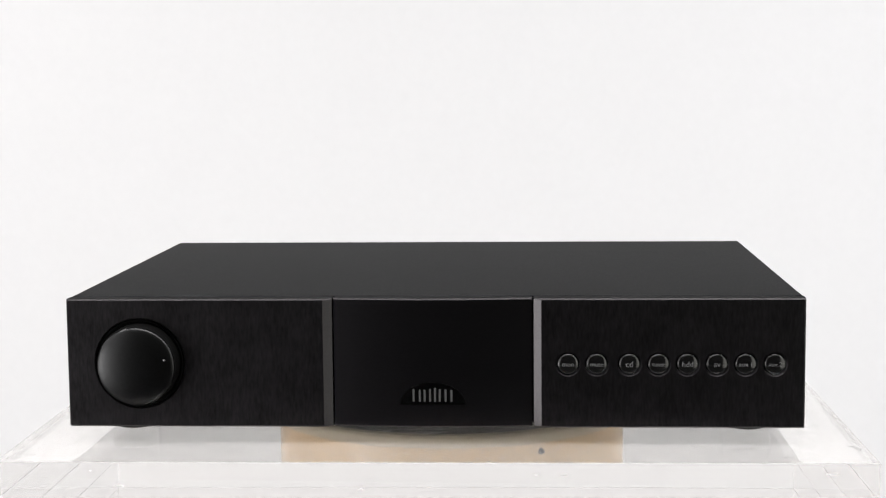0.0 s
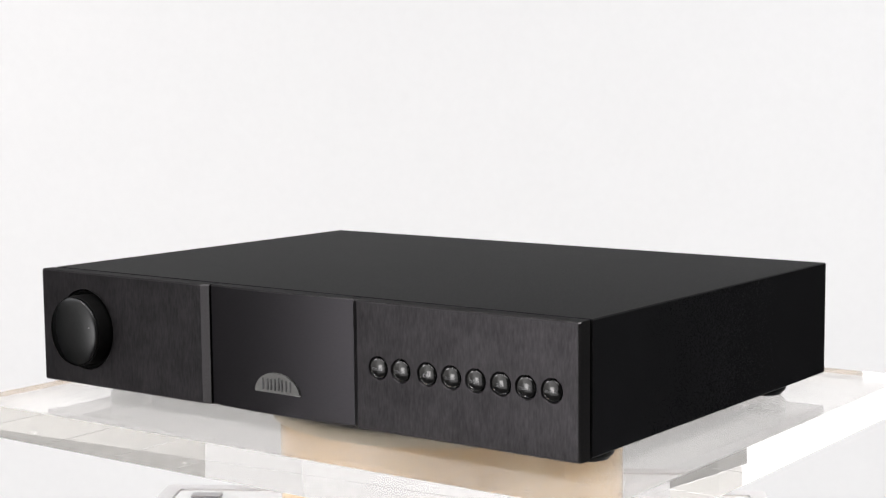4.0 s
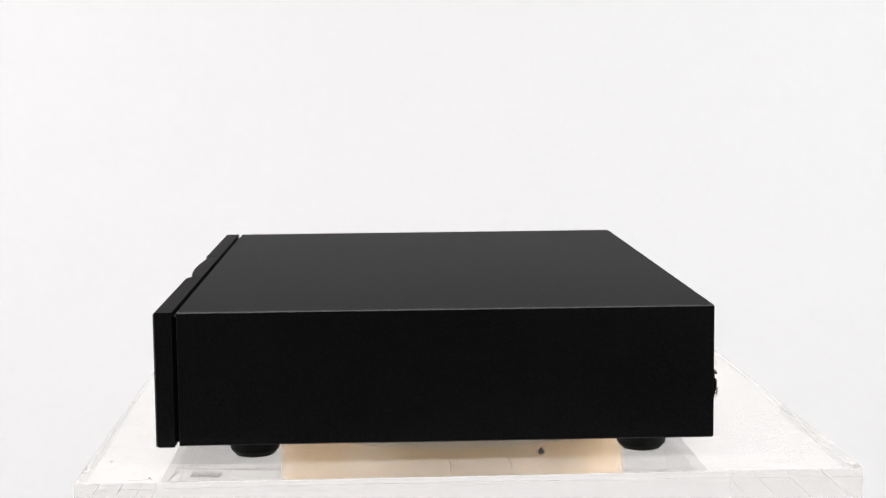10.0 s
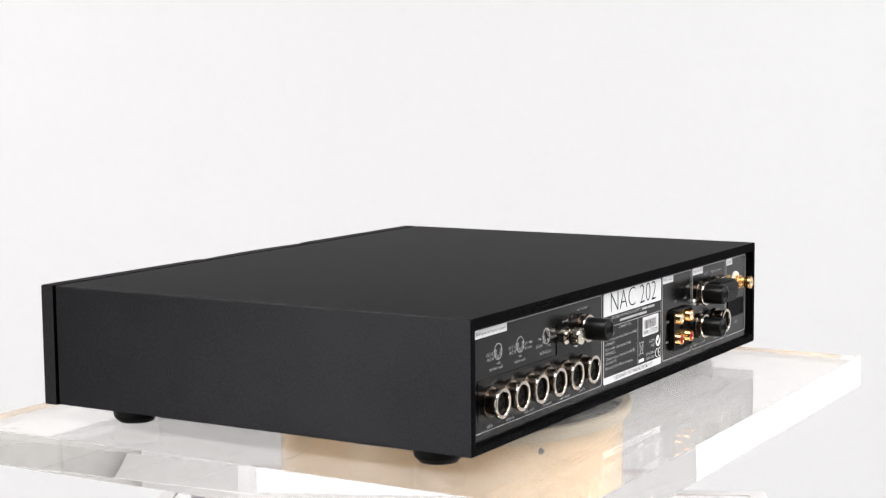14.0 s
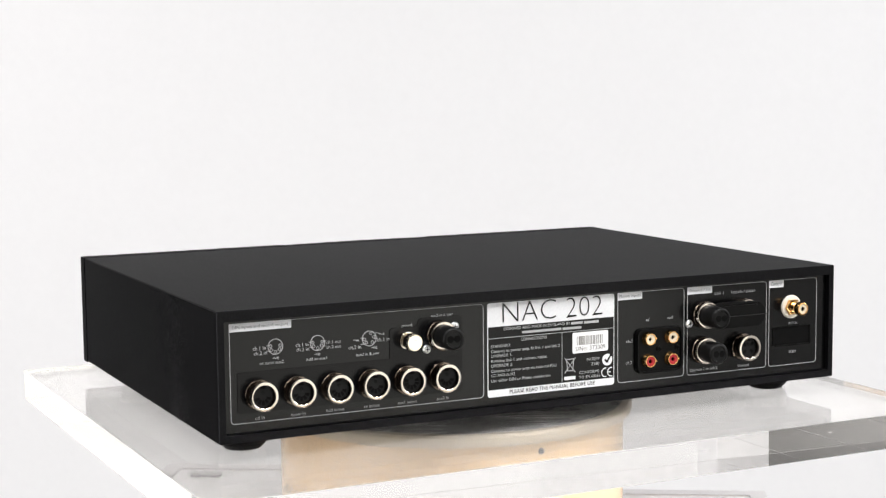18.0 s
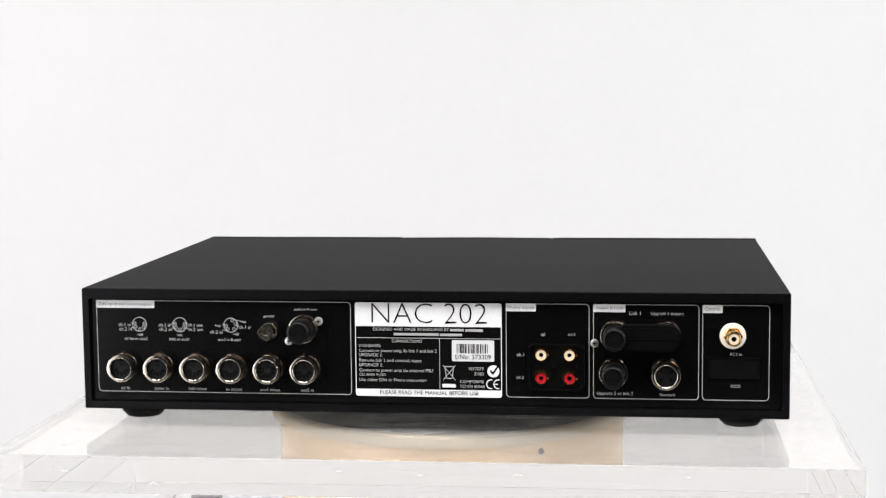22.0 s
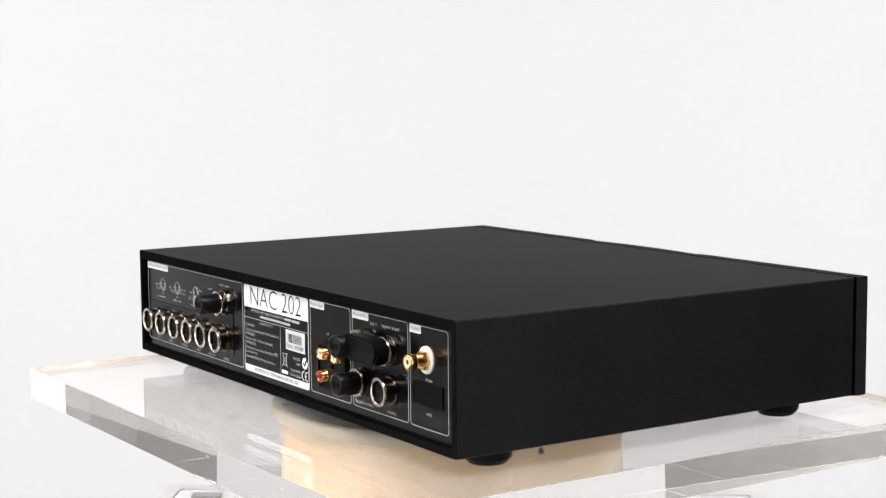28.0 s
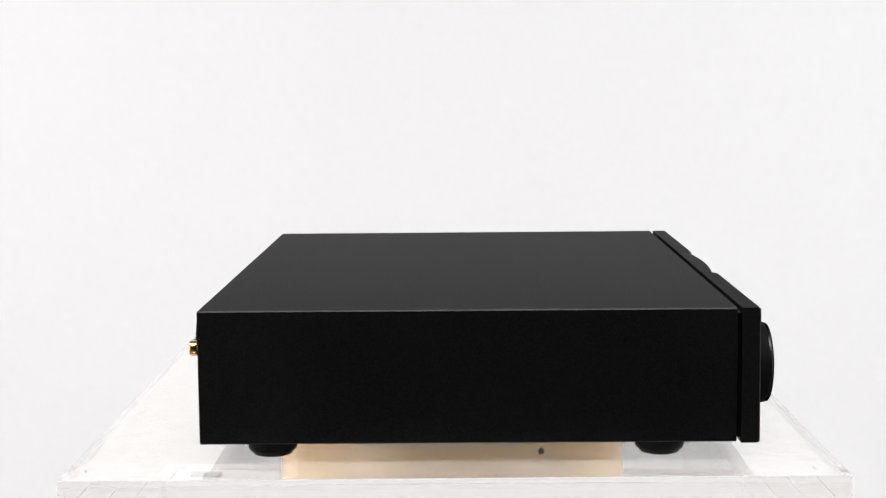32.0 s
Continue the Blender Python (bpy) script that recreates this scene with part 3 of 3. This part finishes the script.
def socket_ring(name, x, z, mat, r=0.0083, length=0.0092):
    """A flanged socket: base nut, barrel and a broad rounded front ring."""
    prof = [(r + 0.0005, 0.0), (r + 0.0005, 0.0014), (r + 0.0002, 0.0018), (r - 0.0010, 0.0019)]
    prof += [(r - 0.0008, length - 0.0022), (r - 0.0001, length - 0.0020), (r + 0.0003, length - 0.0015), (r + 0.0003, length - 0.0006), (r + 0.0001, length - 0.0001), (r - 0.0002, length), (r - 0.0014, length), (r - 0.0017, length - 0.0002), (r - 0.0019, length - 0.0008), (r - 0.0019, 0.0008)]
    bm = lathe(prof, 72, (x, YR, z), "y")
    # all behind the front ring takes the darker nickel, as if in shade
    for f in bm.faces:
        if f.calc_center_median().y < YR + length - 0.0019:
            f.material_index = 1
    return smooth(part(name, bm, [mat, SHADED_NICKEL], amp), 28)


def din_socket(x, z, pins, label):
    ring = socket_ring("din_socket", x, z, CHROME)
    ring["label"] = label
    core = part("socket_core", lathe([(0.0065, 0.0006), (0.0065, 0.0062), (0.0061, 0.0066), (0, 0.0066)], 32, (x, YR, z), "y"), CORE, ring, "dark grey plastic socket insert")
    for a in pins:
        ca, sa = math.cos(radians(a)), math.sin(radians(a))
        slot = [(0.0022, -0.0006), (0.0046, -0.0010), (0.0050, 0.0), (0.0046, 0.0010), (0.0022, 0.0006)]
        part("pin_hole", prism([(x + ca * p - sa * q, z + sa * p + ca * q) for p, q in slot], 0.0066, 0.00675, rp), DEEP, core)
    part("key_notch", box(x - 0.0016, x + 0.0016, YR + 0.0064, YR + 0.0072, z + 0.0043, z + 0.0062, 0.0003, 1), DEEP, core)
    part("centre_mark", lathe([(0.0009, 0.0066), (0.0009, 0.0069), (0.0006, 0.0069), (0.0006, 0.0066)], 14, (x, YR, z + 0.0022), "y"), DEEP, core)
    return ring


def plug_cap(x, z, y0, y1, r=0.0088):
    h0, h1 = y0 - YR, y1 - YR
    prof = [(0, h0), (r * 0.97, h0), (r, h0 + 0.001), (r, h1 - 0.0012), (r - 0.0004, h1 - 0.0004), (r - 0.0012, h1), (r * 0.74, h1), (r * 0.7, h1 - 0.0006), (0, h1 - 0.0006)]
    cap = smooth(part("plug_cap", lathe(prof, 40, (x, YR, z), "y"), PLUG, amp, "round black plastic plug"), 40)
    for s in (-1, 1):
        part("moulded_dimple", lathe([(0.0021, h1 - 0.0006), (0.0021, h1 - 0.0004), (0, h1 - 0.0004)], 18, (x + s * 0.0022, YR, z), "y"), DEEP, cap)
    return cap


def screw_head(x, z):
    s = smooth(part("screw", lathe([(0.0026, 0), (0.0026, 0.0008), (0.0020, 0.0016), (0.0009, 0.0019), (0, 0.0019)], 18, (x, YR + 0.0006, z), "y"), SCREW, amp, "small steel cross-head screw"))
    for a, b in ((0.0013, 0.00025), (0.00025, 0.0013)):
        part("slot", box(x - a, x + a, YR + 0.0023, YR + 0.00265, z - b, z + b), INK, s)


def print_line(name, bm, parent, mat=None):
    return part(name, bm, mat or GREYP, parent)


def build_rear():
    plate = part("rear_panel", box(X0 + 0.0040, X1 - 0.0040, YR - 0.0015, YR, Z0 + 0.0046, Z1 - 0.0060), REAR, amp, "black screen-printed rear panel")
    # thin printed frames with title tags
    h = 0.00015
    frames = ((0.0452, 0.2057), (-0.0999, -0.0496), (-0.1650, -0.1021), (-0.2063, -0.1668))
    for x0, x1 in frames:
        print_line("printed_frame", outline_strip(rounded(x0, x1, 0.0217, 0.0792, 0.0025), rounded(x0 + 0.0004, x1 - 0.0004, 0.0221, 0.0788, 0.0021), 0, h, rp), plate)
    tags = ((0.1685, 0.2057, "DIN inputs and record outputs", 0.0335), (-0.0678, -0.0496, "Phono inputs", 0.0158), (-0.1213, -0.1021, "Output & PSUs", 0.0165), (-0.1786, -0.1668, "Control", 0.0088))
    for x0, x1, w, wd in tags:
        tag = print_line("title_tag", prism(rounded(x0, x1, 0.0744, 0.0792, 0.0005, 2), 0, h * 1.4, rp), plate, WHITE)
        lettering(w, DIMP, tag, Matrix.Translation(((x0 + x1) / 2, YR + h * 1.9, 0.0768)) @ REAR_TURN, wd, height=0.0022)
    # raised sub-plate round the input sockets
    L = [(0.2015, 0.0285), (0.2005, 0.0275), (0.0620, 0.0275), (0.0606, 0.0281), (0.0600, 0.0295), (0.0600, 0.0715), (0.0606, 0.0729), (0.0620, 0.0735), (0.0870, 0.0735), (0.0884, 0.0729), (0.0890, 0.0715), (0.0896, 0.0697), (0.0910, 0.0690), (0.1055, 0.0690), (0.1069, 0.0684), (0.1075, 0.0670), (0.1075, 0.0510), (0.2005, 0.0510), (0.2015, 0.0500)]
    part("socket_plate", prism(L, 0, 0.0005, rp), SUBPLATE, amp, "raised black socket plate")
    for i in range(6):
        din_socket(0.1886 - 0.02304 * i, 0.0376, (200, 235, 270, 305, 340, 165, 15)[: 5 if i != 4 else 7], "nickel-plated round five-pin socket")
    # printed connector diagrams
    for cx, pins, ticks in ((0.1783, (170, 10, 215, 325, 270), ((-1, 0.0008), (-1, -0.0022))), (0.1526, (170, 10, 215, 325, 270), ((-1, 0.0008), (-1, -0.0022), (1, 0.0008), (1, -0.0022))), (0.1203, (185, 15, 230, 310, 70), ((-1, 0.0004), (-1, -0.0032), (1, 0.0030), (1, -0.0004)))):
        cz = 0.0642
        d = print_line("socket_diagram", outline_strip(circle(cx, cz, 0.0046, 32), circle(cx, cz, 0.0042, 32), 0, h, rp), plate)
        for a in pins:
            u, v = cx - 0.0030 * math.cos(radians(a)), cz + 0.0030 * math.sin(radians(a))
            print_line("pin_mark", outline_strip(circle(u, v, 0.0010, 12), circle(u, v, 0.0007, 12), 0, h, rp), d)
        for s, dv in ticks:
            print_line("leader", stroke([(cx - s * 0.0030, cz + dv), (cx - s * 0.0055, cz + dv)], 0.0003, 0, h, rp), d)
    words = (('cd in', 188.4, 24.0, 5.8),
             ('tuner in', 165.2, 24.0, 9.3),
             ('hdd in/out', 142.3, 24.1, 11.6),
             ('av in/out', 119.3, 24.1, 10.4),
             ('aux1 in/out', 96.3, 24.1, 12.8),
             ('aux2 in', 73.0, 24.2, 8.1),
             ('ground', 96.2, 70.0, 7.0),
             ('aux2 in & pwr', 73.2, 74.5, 15.1),
             ('ch.1 in', 187.9, 63.9, 8.1),
             ('ch.2 in', 187.3, 61.1, 8.1),
             ('-ve', 178.2, 57.9, 3.9),
             ('cd tuner aux2', 180.7, 55.2, 15.1),
             ('ch.1 in', 162.1, 63.9, 8.1),
             ('ch.2 in', 161.8, 61.1, 8.1),
             ('ch.1 out', 142.7, 64.0, 9.3),
             ('ch.2 out', 142.7, 61.2, 9.3),
             ('-ve', 153.0, 57.9, 3.9),
             ('hdd av aux1', 153.1, 55.1, 12.8),
             ('+ve', 128.7, 63.8, 3.9),
             ('ch.2 in', 129.5, 59.7, 8.1),
             ('+ve', 112.6, 66.4, 3.9),
             ('ch.1 in', 111.3, 62.9, 8.1),
             ('-ve', 117.2, 58.8, 3.9),
             ('aux2 in & pwr', 121.4, 55.1, 15.1),
             ('cd', -72.0, 60.5, 2.6),
             ('aux2', -89.2, 60.7, 4.6),
             ('ch.1', -58.6, 47.8, 4.6),
             ('ch.2', -58.2, 33.9, 4.6),
             ('Link 1', -127.1, 73.7, 7.0),
             ('Upgrade 1 (napsc)', -146.0, 73.8, 19.7),
             ('Upgrade 2 or link 2', -115.2, 25.0, 22.0),
             ('Standard', -146.4, 24.6, 9.3),
             ('RC5 in', -186.7, 49.6, 7.0),
             ('RS232', -186.6, 30.4, 5.8))
    for w, x, z, wd in words:
        lettering(w, GREYP, plate, Matrix.Translation((x / 1000, YR + h, z / 1000)) @ REAR_TURN, wd * 0.97 / 1000)
    # ground post
    gx, gz = 0.0960, 0.0611
    g = smooth(part("ground_post", lathe([(0.0052, 0.0), (0.0052, 0.0015), (0.0030, 0.0018), (0.0030, 0.0042), (0.0046, 0.0044), (0.0049, 0.0050), (0.0049, 0.0106), (0.0046, 0.0112), (0.0016, 0.0112), (0.0015, 0.01105), (0, 0.01105)], 32, (gx, YR, gz), "y"), NICKEL, amp, "polished nickel ground terminal"), 30)
    for i in range(28):
        a = 2 * math.pi * i / 28
        ca, sa = gx + 0.0049 * math.cos(a), gz + 0.0049 * math.sin(a)
        part("knurl", box(ca - 0.0002, ca + 0.0002, YR + 0.0052, YR + 0.0103, sa - 0.0002, sa + 0.0002), NICKEL, g)
    # plugs
    for x, z, y1 in ((0.0745, 0.0627, 0.1556), (-0.1150, 0.0606, 0.1562), (-0.1143, 0.0376, 0.1550)):
        ring = socket_ring("plug_socket", x, z, CHROME, length=0.0060)
        ring["label"] = "nickel socket ring behind a plug"
        plug_cap(x, z, YR + 0.0010, y1, 0.0069)
    ring = socket_ring("plug_socket", -0.1456, 0.0606, CHROME, length=0.0060)
    ring["label"] = "nickel socket ring behind a plug"
    # bridging arm of the link plug
    arm = prism(rounded(-0.1540, -0.1150, 0.0530, 0.0684, 0.0076, 8), 0.0052, 0.0150, rp)
    bmesh.ops.bevel(arm, geom=[e for e in arm.edges if abs(e.verts[0].co.y - YR - 0.015) < 1e-6 and abs(e.verts[1].co.y - YR - 0.015) < 1e-6], offset=0.0012, segments=2, affect="EDGES")
    arm = smooth(part("link_arm", arm, BLACK, amp, "black plastic link plug body"), 40)
    # raised mould seam, in a paler grey that stands for its highlight
    part("seam_highlight", box(-0.1535, -0.1225, YR + 0.0149, YR + 0.0154, 0.0603, 0.0607), EDGE, arm)
    screw_head(0.0651, 0.0673), screw_head(0.0838, 0.0549), screw_head(-0.1030, 0.0556)
    din_socket(-0.1455, 0.0374, (140, 40, 220, 320), "nickel-plated round four-pin socket")
    # phono block
    block = part("phono_block", prism(rounded(-0.0972, -0.0630, 0.0266, 0.0550, 0.0035), 0, 0.0016, rp), BLACK, amp, "black moulded phono socket block")
    part("block_rim", outline_strip(rounded(-0.0972, -0.0630, 0.0266, 0.0550, 0.0045), rounded(-0.0960, -0.0642, 0.0278, 0.0538, 0.0036), 0.0016, 0.0030, rp), BLACK, block)
    for x in (-0.0793, -0.0935):
        part("block_screw", lathe([(0.0016, 0.0016), (0.0016, 0.0028), (0.0008, 0.0030), (0.0007, 0.0018), (0, 0.0018)], 12, (x + 0.0, YR, 0.0416), "y"), BLACK, block)
    for x in (-0.0711, -0.0881):
        for z, m, n in ((0.0487, IVORY, "gold phono socket with ivory insulator"), (0.0346, RED, "gold phono socket with red insulator")):
            ri = 0.0033
            s = smooth(part("phono_socket", lathe([(0.0044, 0.0014), (0.0043, 0.0024), (0.0040, 0.0028), (0.0039, 0.0052), (0.0037, 0.0056), (ri, 0.0056), (ri - 0.0002, 0.0050)], 32, (x, YR, z), "y"), GOLD, amp, n), 35)
            part("lug", box(x - 0.0047, x - 0.0040, YR + 0.0030, YR + 0.0054, z - 0.0006, z + 0.0006, 0.0002, 1), GOLD, s)
            part("insulator", lathe([(ri, 0.0020), (ri, 0.0052), (0.0014, 0.0052), (0.0012, 0.0020)], 24, (x, YR, z), "y"), m, s)
            part("contact_hole", lathe([(0.0014, 0.0040), (0, 0.0040)], 14, (x, YR, z), "y"), DEEP, s)
    # remote-control socket: washer, nut and barrel
    rc = (-0.1847, YR, 0.0608)
    jack = smooth(part("remote_socket", lathe([(0.0036, 0.0), (0.0036, 0.0078), (0.0042, 0.0082), (0.0045, 0.0088), (0.0045, 0.0122), (0.0042, 0.0130), (0.0036, 0.0133), (0.0033, 0.0133), (0.0031, 0.0124)], 36, rc, "y"), GOLD, amp, "gold-plated single phono socket"), 35)
    smooth(part("washer", lathe([(0.0078, 0.0), (0.0078, 0.0010), (0.0074, 0.0014), (0.0042, 0.0014)], 36, rc, "y"), WASHER, jack, "cream plastic washer"))
    nut = lathe([(0.0041, 0.0012), (0.0054, 0.0012), (0.0057, 0.0016), (0.0057, 0.0038), (0.0053, 0.0042), (0.0041, 0.0042)], 6, rc, "y")
    part("hex_nut", nut, GOLD, jack, "gold hexagon nut")
    for k in range(4):
        part("thread", lathe([(0.0035, 0.0042 + k * 0.0009), (0.0039, 0.00465 + k * 0.0009), (0.0035, 0.0051 + k * 0.0009)], 24, rc, "y"), GOLD, jack)
    part("insulator", lathe([(0.0032, 0.0090), (0.0032, 0.0130), (0.0016, 0.0130), (0.0014, 0.0090)], 24, rc, "y"), IVORY, jack, "ivory insulator")
    part("contact_hole", lathe([(0.0016, 0.0120), (0, 0.0120)], 14, rc, "y"), INK, jack)
    # serial port recess
    part("serial_port", outline_strip(rounded(-0.2009, -0.1703, 0.0349, 0.0479, 0.0010), rounded(-0.2003, -0.1709, 0.0355, 0.0473, 0.0008), 0, 0.0008, rp), BLACK, amp, "black serial port blanking frame")
    part("blanking_plate", prism(rounded(-0.2003, -0.1709, 0.0355, 0.0473, 0.0008), 0, 0.0002, rp), DEEP, amp)


def build_label():
    """The data label: U runs across from its first edge, V down from its top edge, in millimetres."""
    lab = part("data_label", prism(rounded(-0.0471, 0.0427, 0.0213, 0.0791, 0.0016), 0, 0.0002, rp), WHITE, amp, "black and white printed data label")
    P = lambda U, V, h=0.0: Vector((0.0427 - U / 1000, YR + 0.0002 + h, 0.0791 - V / 1000))
    at = lambda U, V: Matrix.Translation(P(U, V, 0.00022)) @ REAR_TURN
    quad = lambda n, U0, U1, V0, V1, m, h=0.00008, r=0.0: part(n, prism(rounded(U0, U1, V0, V1, r) if r else [(U0, V0), (U1, V0), (U1, V1), (U0, V1)], 0, h, lambda u, v, k: P(u, v, k)), m, lab)
    quad("dark_field", 0.5, 89.3, 14.6, 53.3, INK)
    lettering("NAC 202", INK, lab, at(45.2, 7.1), 70.5 / 1000, thin=-0.022, height=0.0124)
    S = 0.1147
    T = lambda w, px0, px1, py, m=GREYP: lettering(w, m, lab, at(((px0 + px1) / 2 - 22) * S, (py - 52) * S * 1.022), (px1 - px0) * S / 1000)
    T("DESIGNED AND MADE IN ENGLAND BY", 118, 525, 192)
    B = lambda px0, px1, py, h, m=GREYP, n="text_bar": quad(n, (px0 - 22) * S, (px1 - 22) * S, (py - h / 2 - 52) * S * 1.022, (py + h / 2 - 52) * S * 1.022, m, 0.00016)
    B(532, 604, 193, 13), B(612, 705, 194, 13), B(230, 470, 217, 13), B(478, 595, 218, 13)
    B(24, 803, 237, 3, n="rule"), B(473, 476, 371, 264, n="rule")
    T("CONNECTIONS", 220, 380, 254)
    T("STANDARD:", 42, 160, 279), T("Connect to power amp, fit link 1 and link 2", 42, 460, 305), T("UPGRADE 1:", 42, 168, 329)
    T("Remove link 1 and connect napsc", 42, 378, 356), T("UPGRADE 2:", 42, 170, 381), T("Connect to power amp via external PSU", 42, 438, 408)
    T("CD AND AUX2", 42, 185, 432), T("Use either DIN or Phono connection", 42, 402, 459)
    quad("serial_sticker", 518 * S, 743 * S, 193 * S * 1.022, 304 * S * 1.022, STICKER, 0.00014, 1.0)
    rnd = random.Random(3)
    px = 566
    while px < 732:
        w = rnd.choice((2, 3, 3, 5, 7))
        quad("code_bar", (px - 22) * S, (px + w - 22) * S, 213 * S * 1.022, 262 * S * 1.022, STICKER_INK, 0.0002)
        px += w + rnd.choice((2, 3, 4, 6))
    lettering("S/No: 373309", STICKER_INK, lab, Matrix.Translation(P(630 * S, 282 * S * 1.022, 0.0003)) @ REAR_TURN, 190 * S / 1000)
    T("N17079", 630, 708, 395), T("Z180", 658, 708, 422), T("CONFORMS", 582, 708, 463), T("TO EN 60065", 582, 714, 488)
    # crossed-out bin, approval disc and conformity mark
    c = lambda px_, py_: ((px_ - 22) * S, (py_ - 52) * S * 1.022)
    pl = lambda u, v, k: P(u, v, k)
    part("bin_mark", stroke([c(492, 378), c(558, 456)], 0.4, 0, 0.00016, pl), GREYP, lab)
    part("bin_mark", stroke([c(558, 378), c(492, 456)], 0.4, 0, 0.00016, pl), GREYP, lab)
    part("bin_mark", stroke([c(502, 384), c(548, 384), c(541, 446), c(510, 446), c(502, 384)], 0.5, 0, 0.00016, pl), GREYP, lab)
    B(488, 558, 485, 18, WHITE, "bin_bar")
    disc = part("approval_disc", prism(circle(*c(760, 406), 3.7), 0, 0.00014, pl), WHITE, lab)
    part("tick", stroke([c(744, 402), c(757, 420), c(784, 380)], 1.2, 0, 0.0002, pl), INK, disc)
    for cx in (748, 786):
        o = c(cx, 474)
        a0 = [(o[0] + 2.75 * math.cos(radians(a)), o[1] + 2.75 * math.sin(radians(a))) for a in range(75, 286, 15)]
        part("conformity_mark", stroke(a0, 0.6, 0, 0.00016, pl), WHITE, lab)
    o = c(786, 474)
    part("conformity_mark", stroke([(o[0] - 2.6, o[1]), (o[0] - 0.4, o[1])], 0.6, 0, 0.00016, pl), WHITE, lab)
    T("PLEASE READ THE MANUAL BEFORE USE", 152, 680, 525, INK)


def build_feet():
    prof = [(0, 0.0003), (0.0100, 0.0003), (0.0110, 0.0006), (0.0118, 0.0016), (0.0126, 0.0026), (0.0136, 0.0034), (0.0141, 0.0046), (0.0143, 0.0080), (0.0143, 0.0114), (0, 0.0114)]
    for x, y in ((0.1872, -0.1212), (0.1874, 0.1025), (-0.1918, 0.1015), (-0.1918, -0.1212)):
        smooth(part("foot", lathe(prof, 40, (x, y, 0)), RUBBER, amp, "round black rubber foot"), 40)


build_rear()
build_label()
build_feet()


# ---------------------------------------------------------------- what moves
def motions():
    turns = (-2.92, -10.91, -19.32, -27.94, -36.64, -45.32, -53.95, -62.49, -70.94, -79.33, -87.66, -95.94, -104.2, -112.46, -120.71, -128.96, -137.22, -145.48, -153.75, -162.01, -170.27, -178.53, -186.78, -195.05, -203.34, -211.65, -220.01, -228.43, -236.89, -245.39, -253.88, -262.31, -270.54)
    rows = [(float(t), pose(0, 0, 0, 0, 0, a)) for t, a in enumerate(turns)]
    walk(slab, rows)
    walk(amp, rows)


motions()
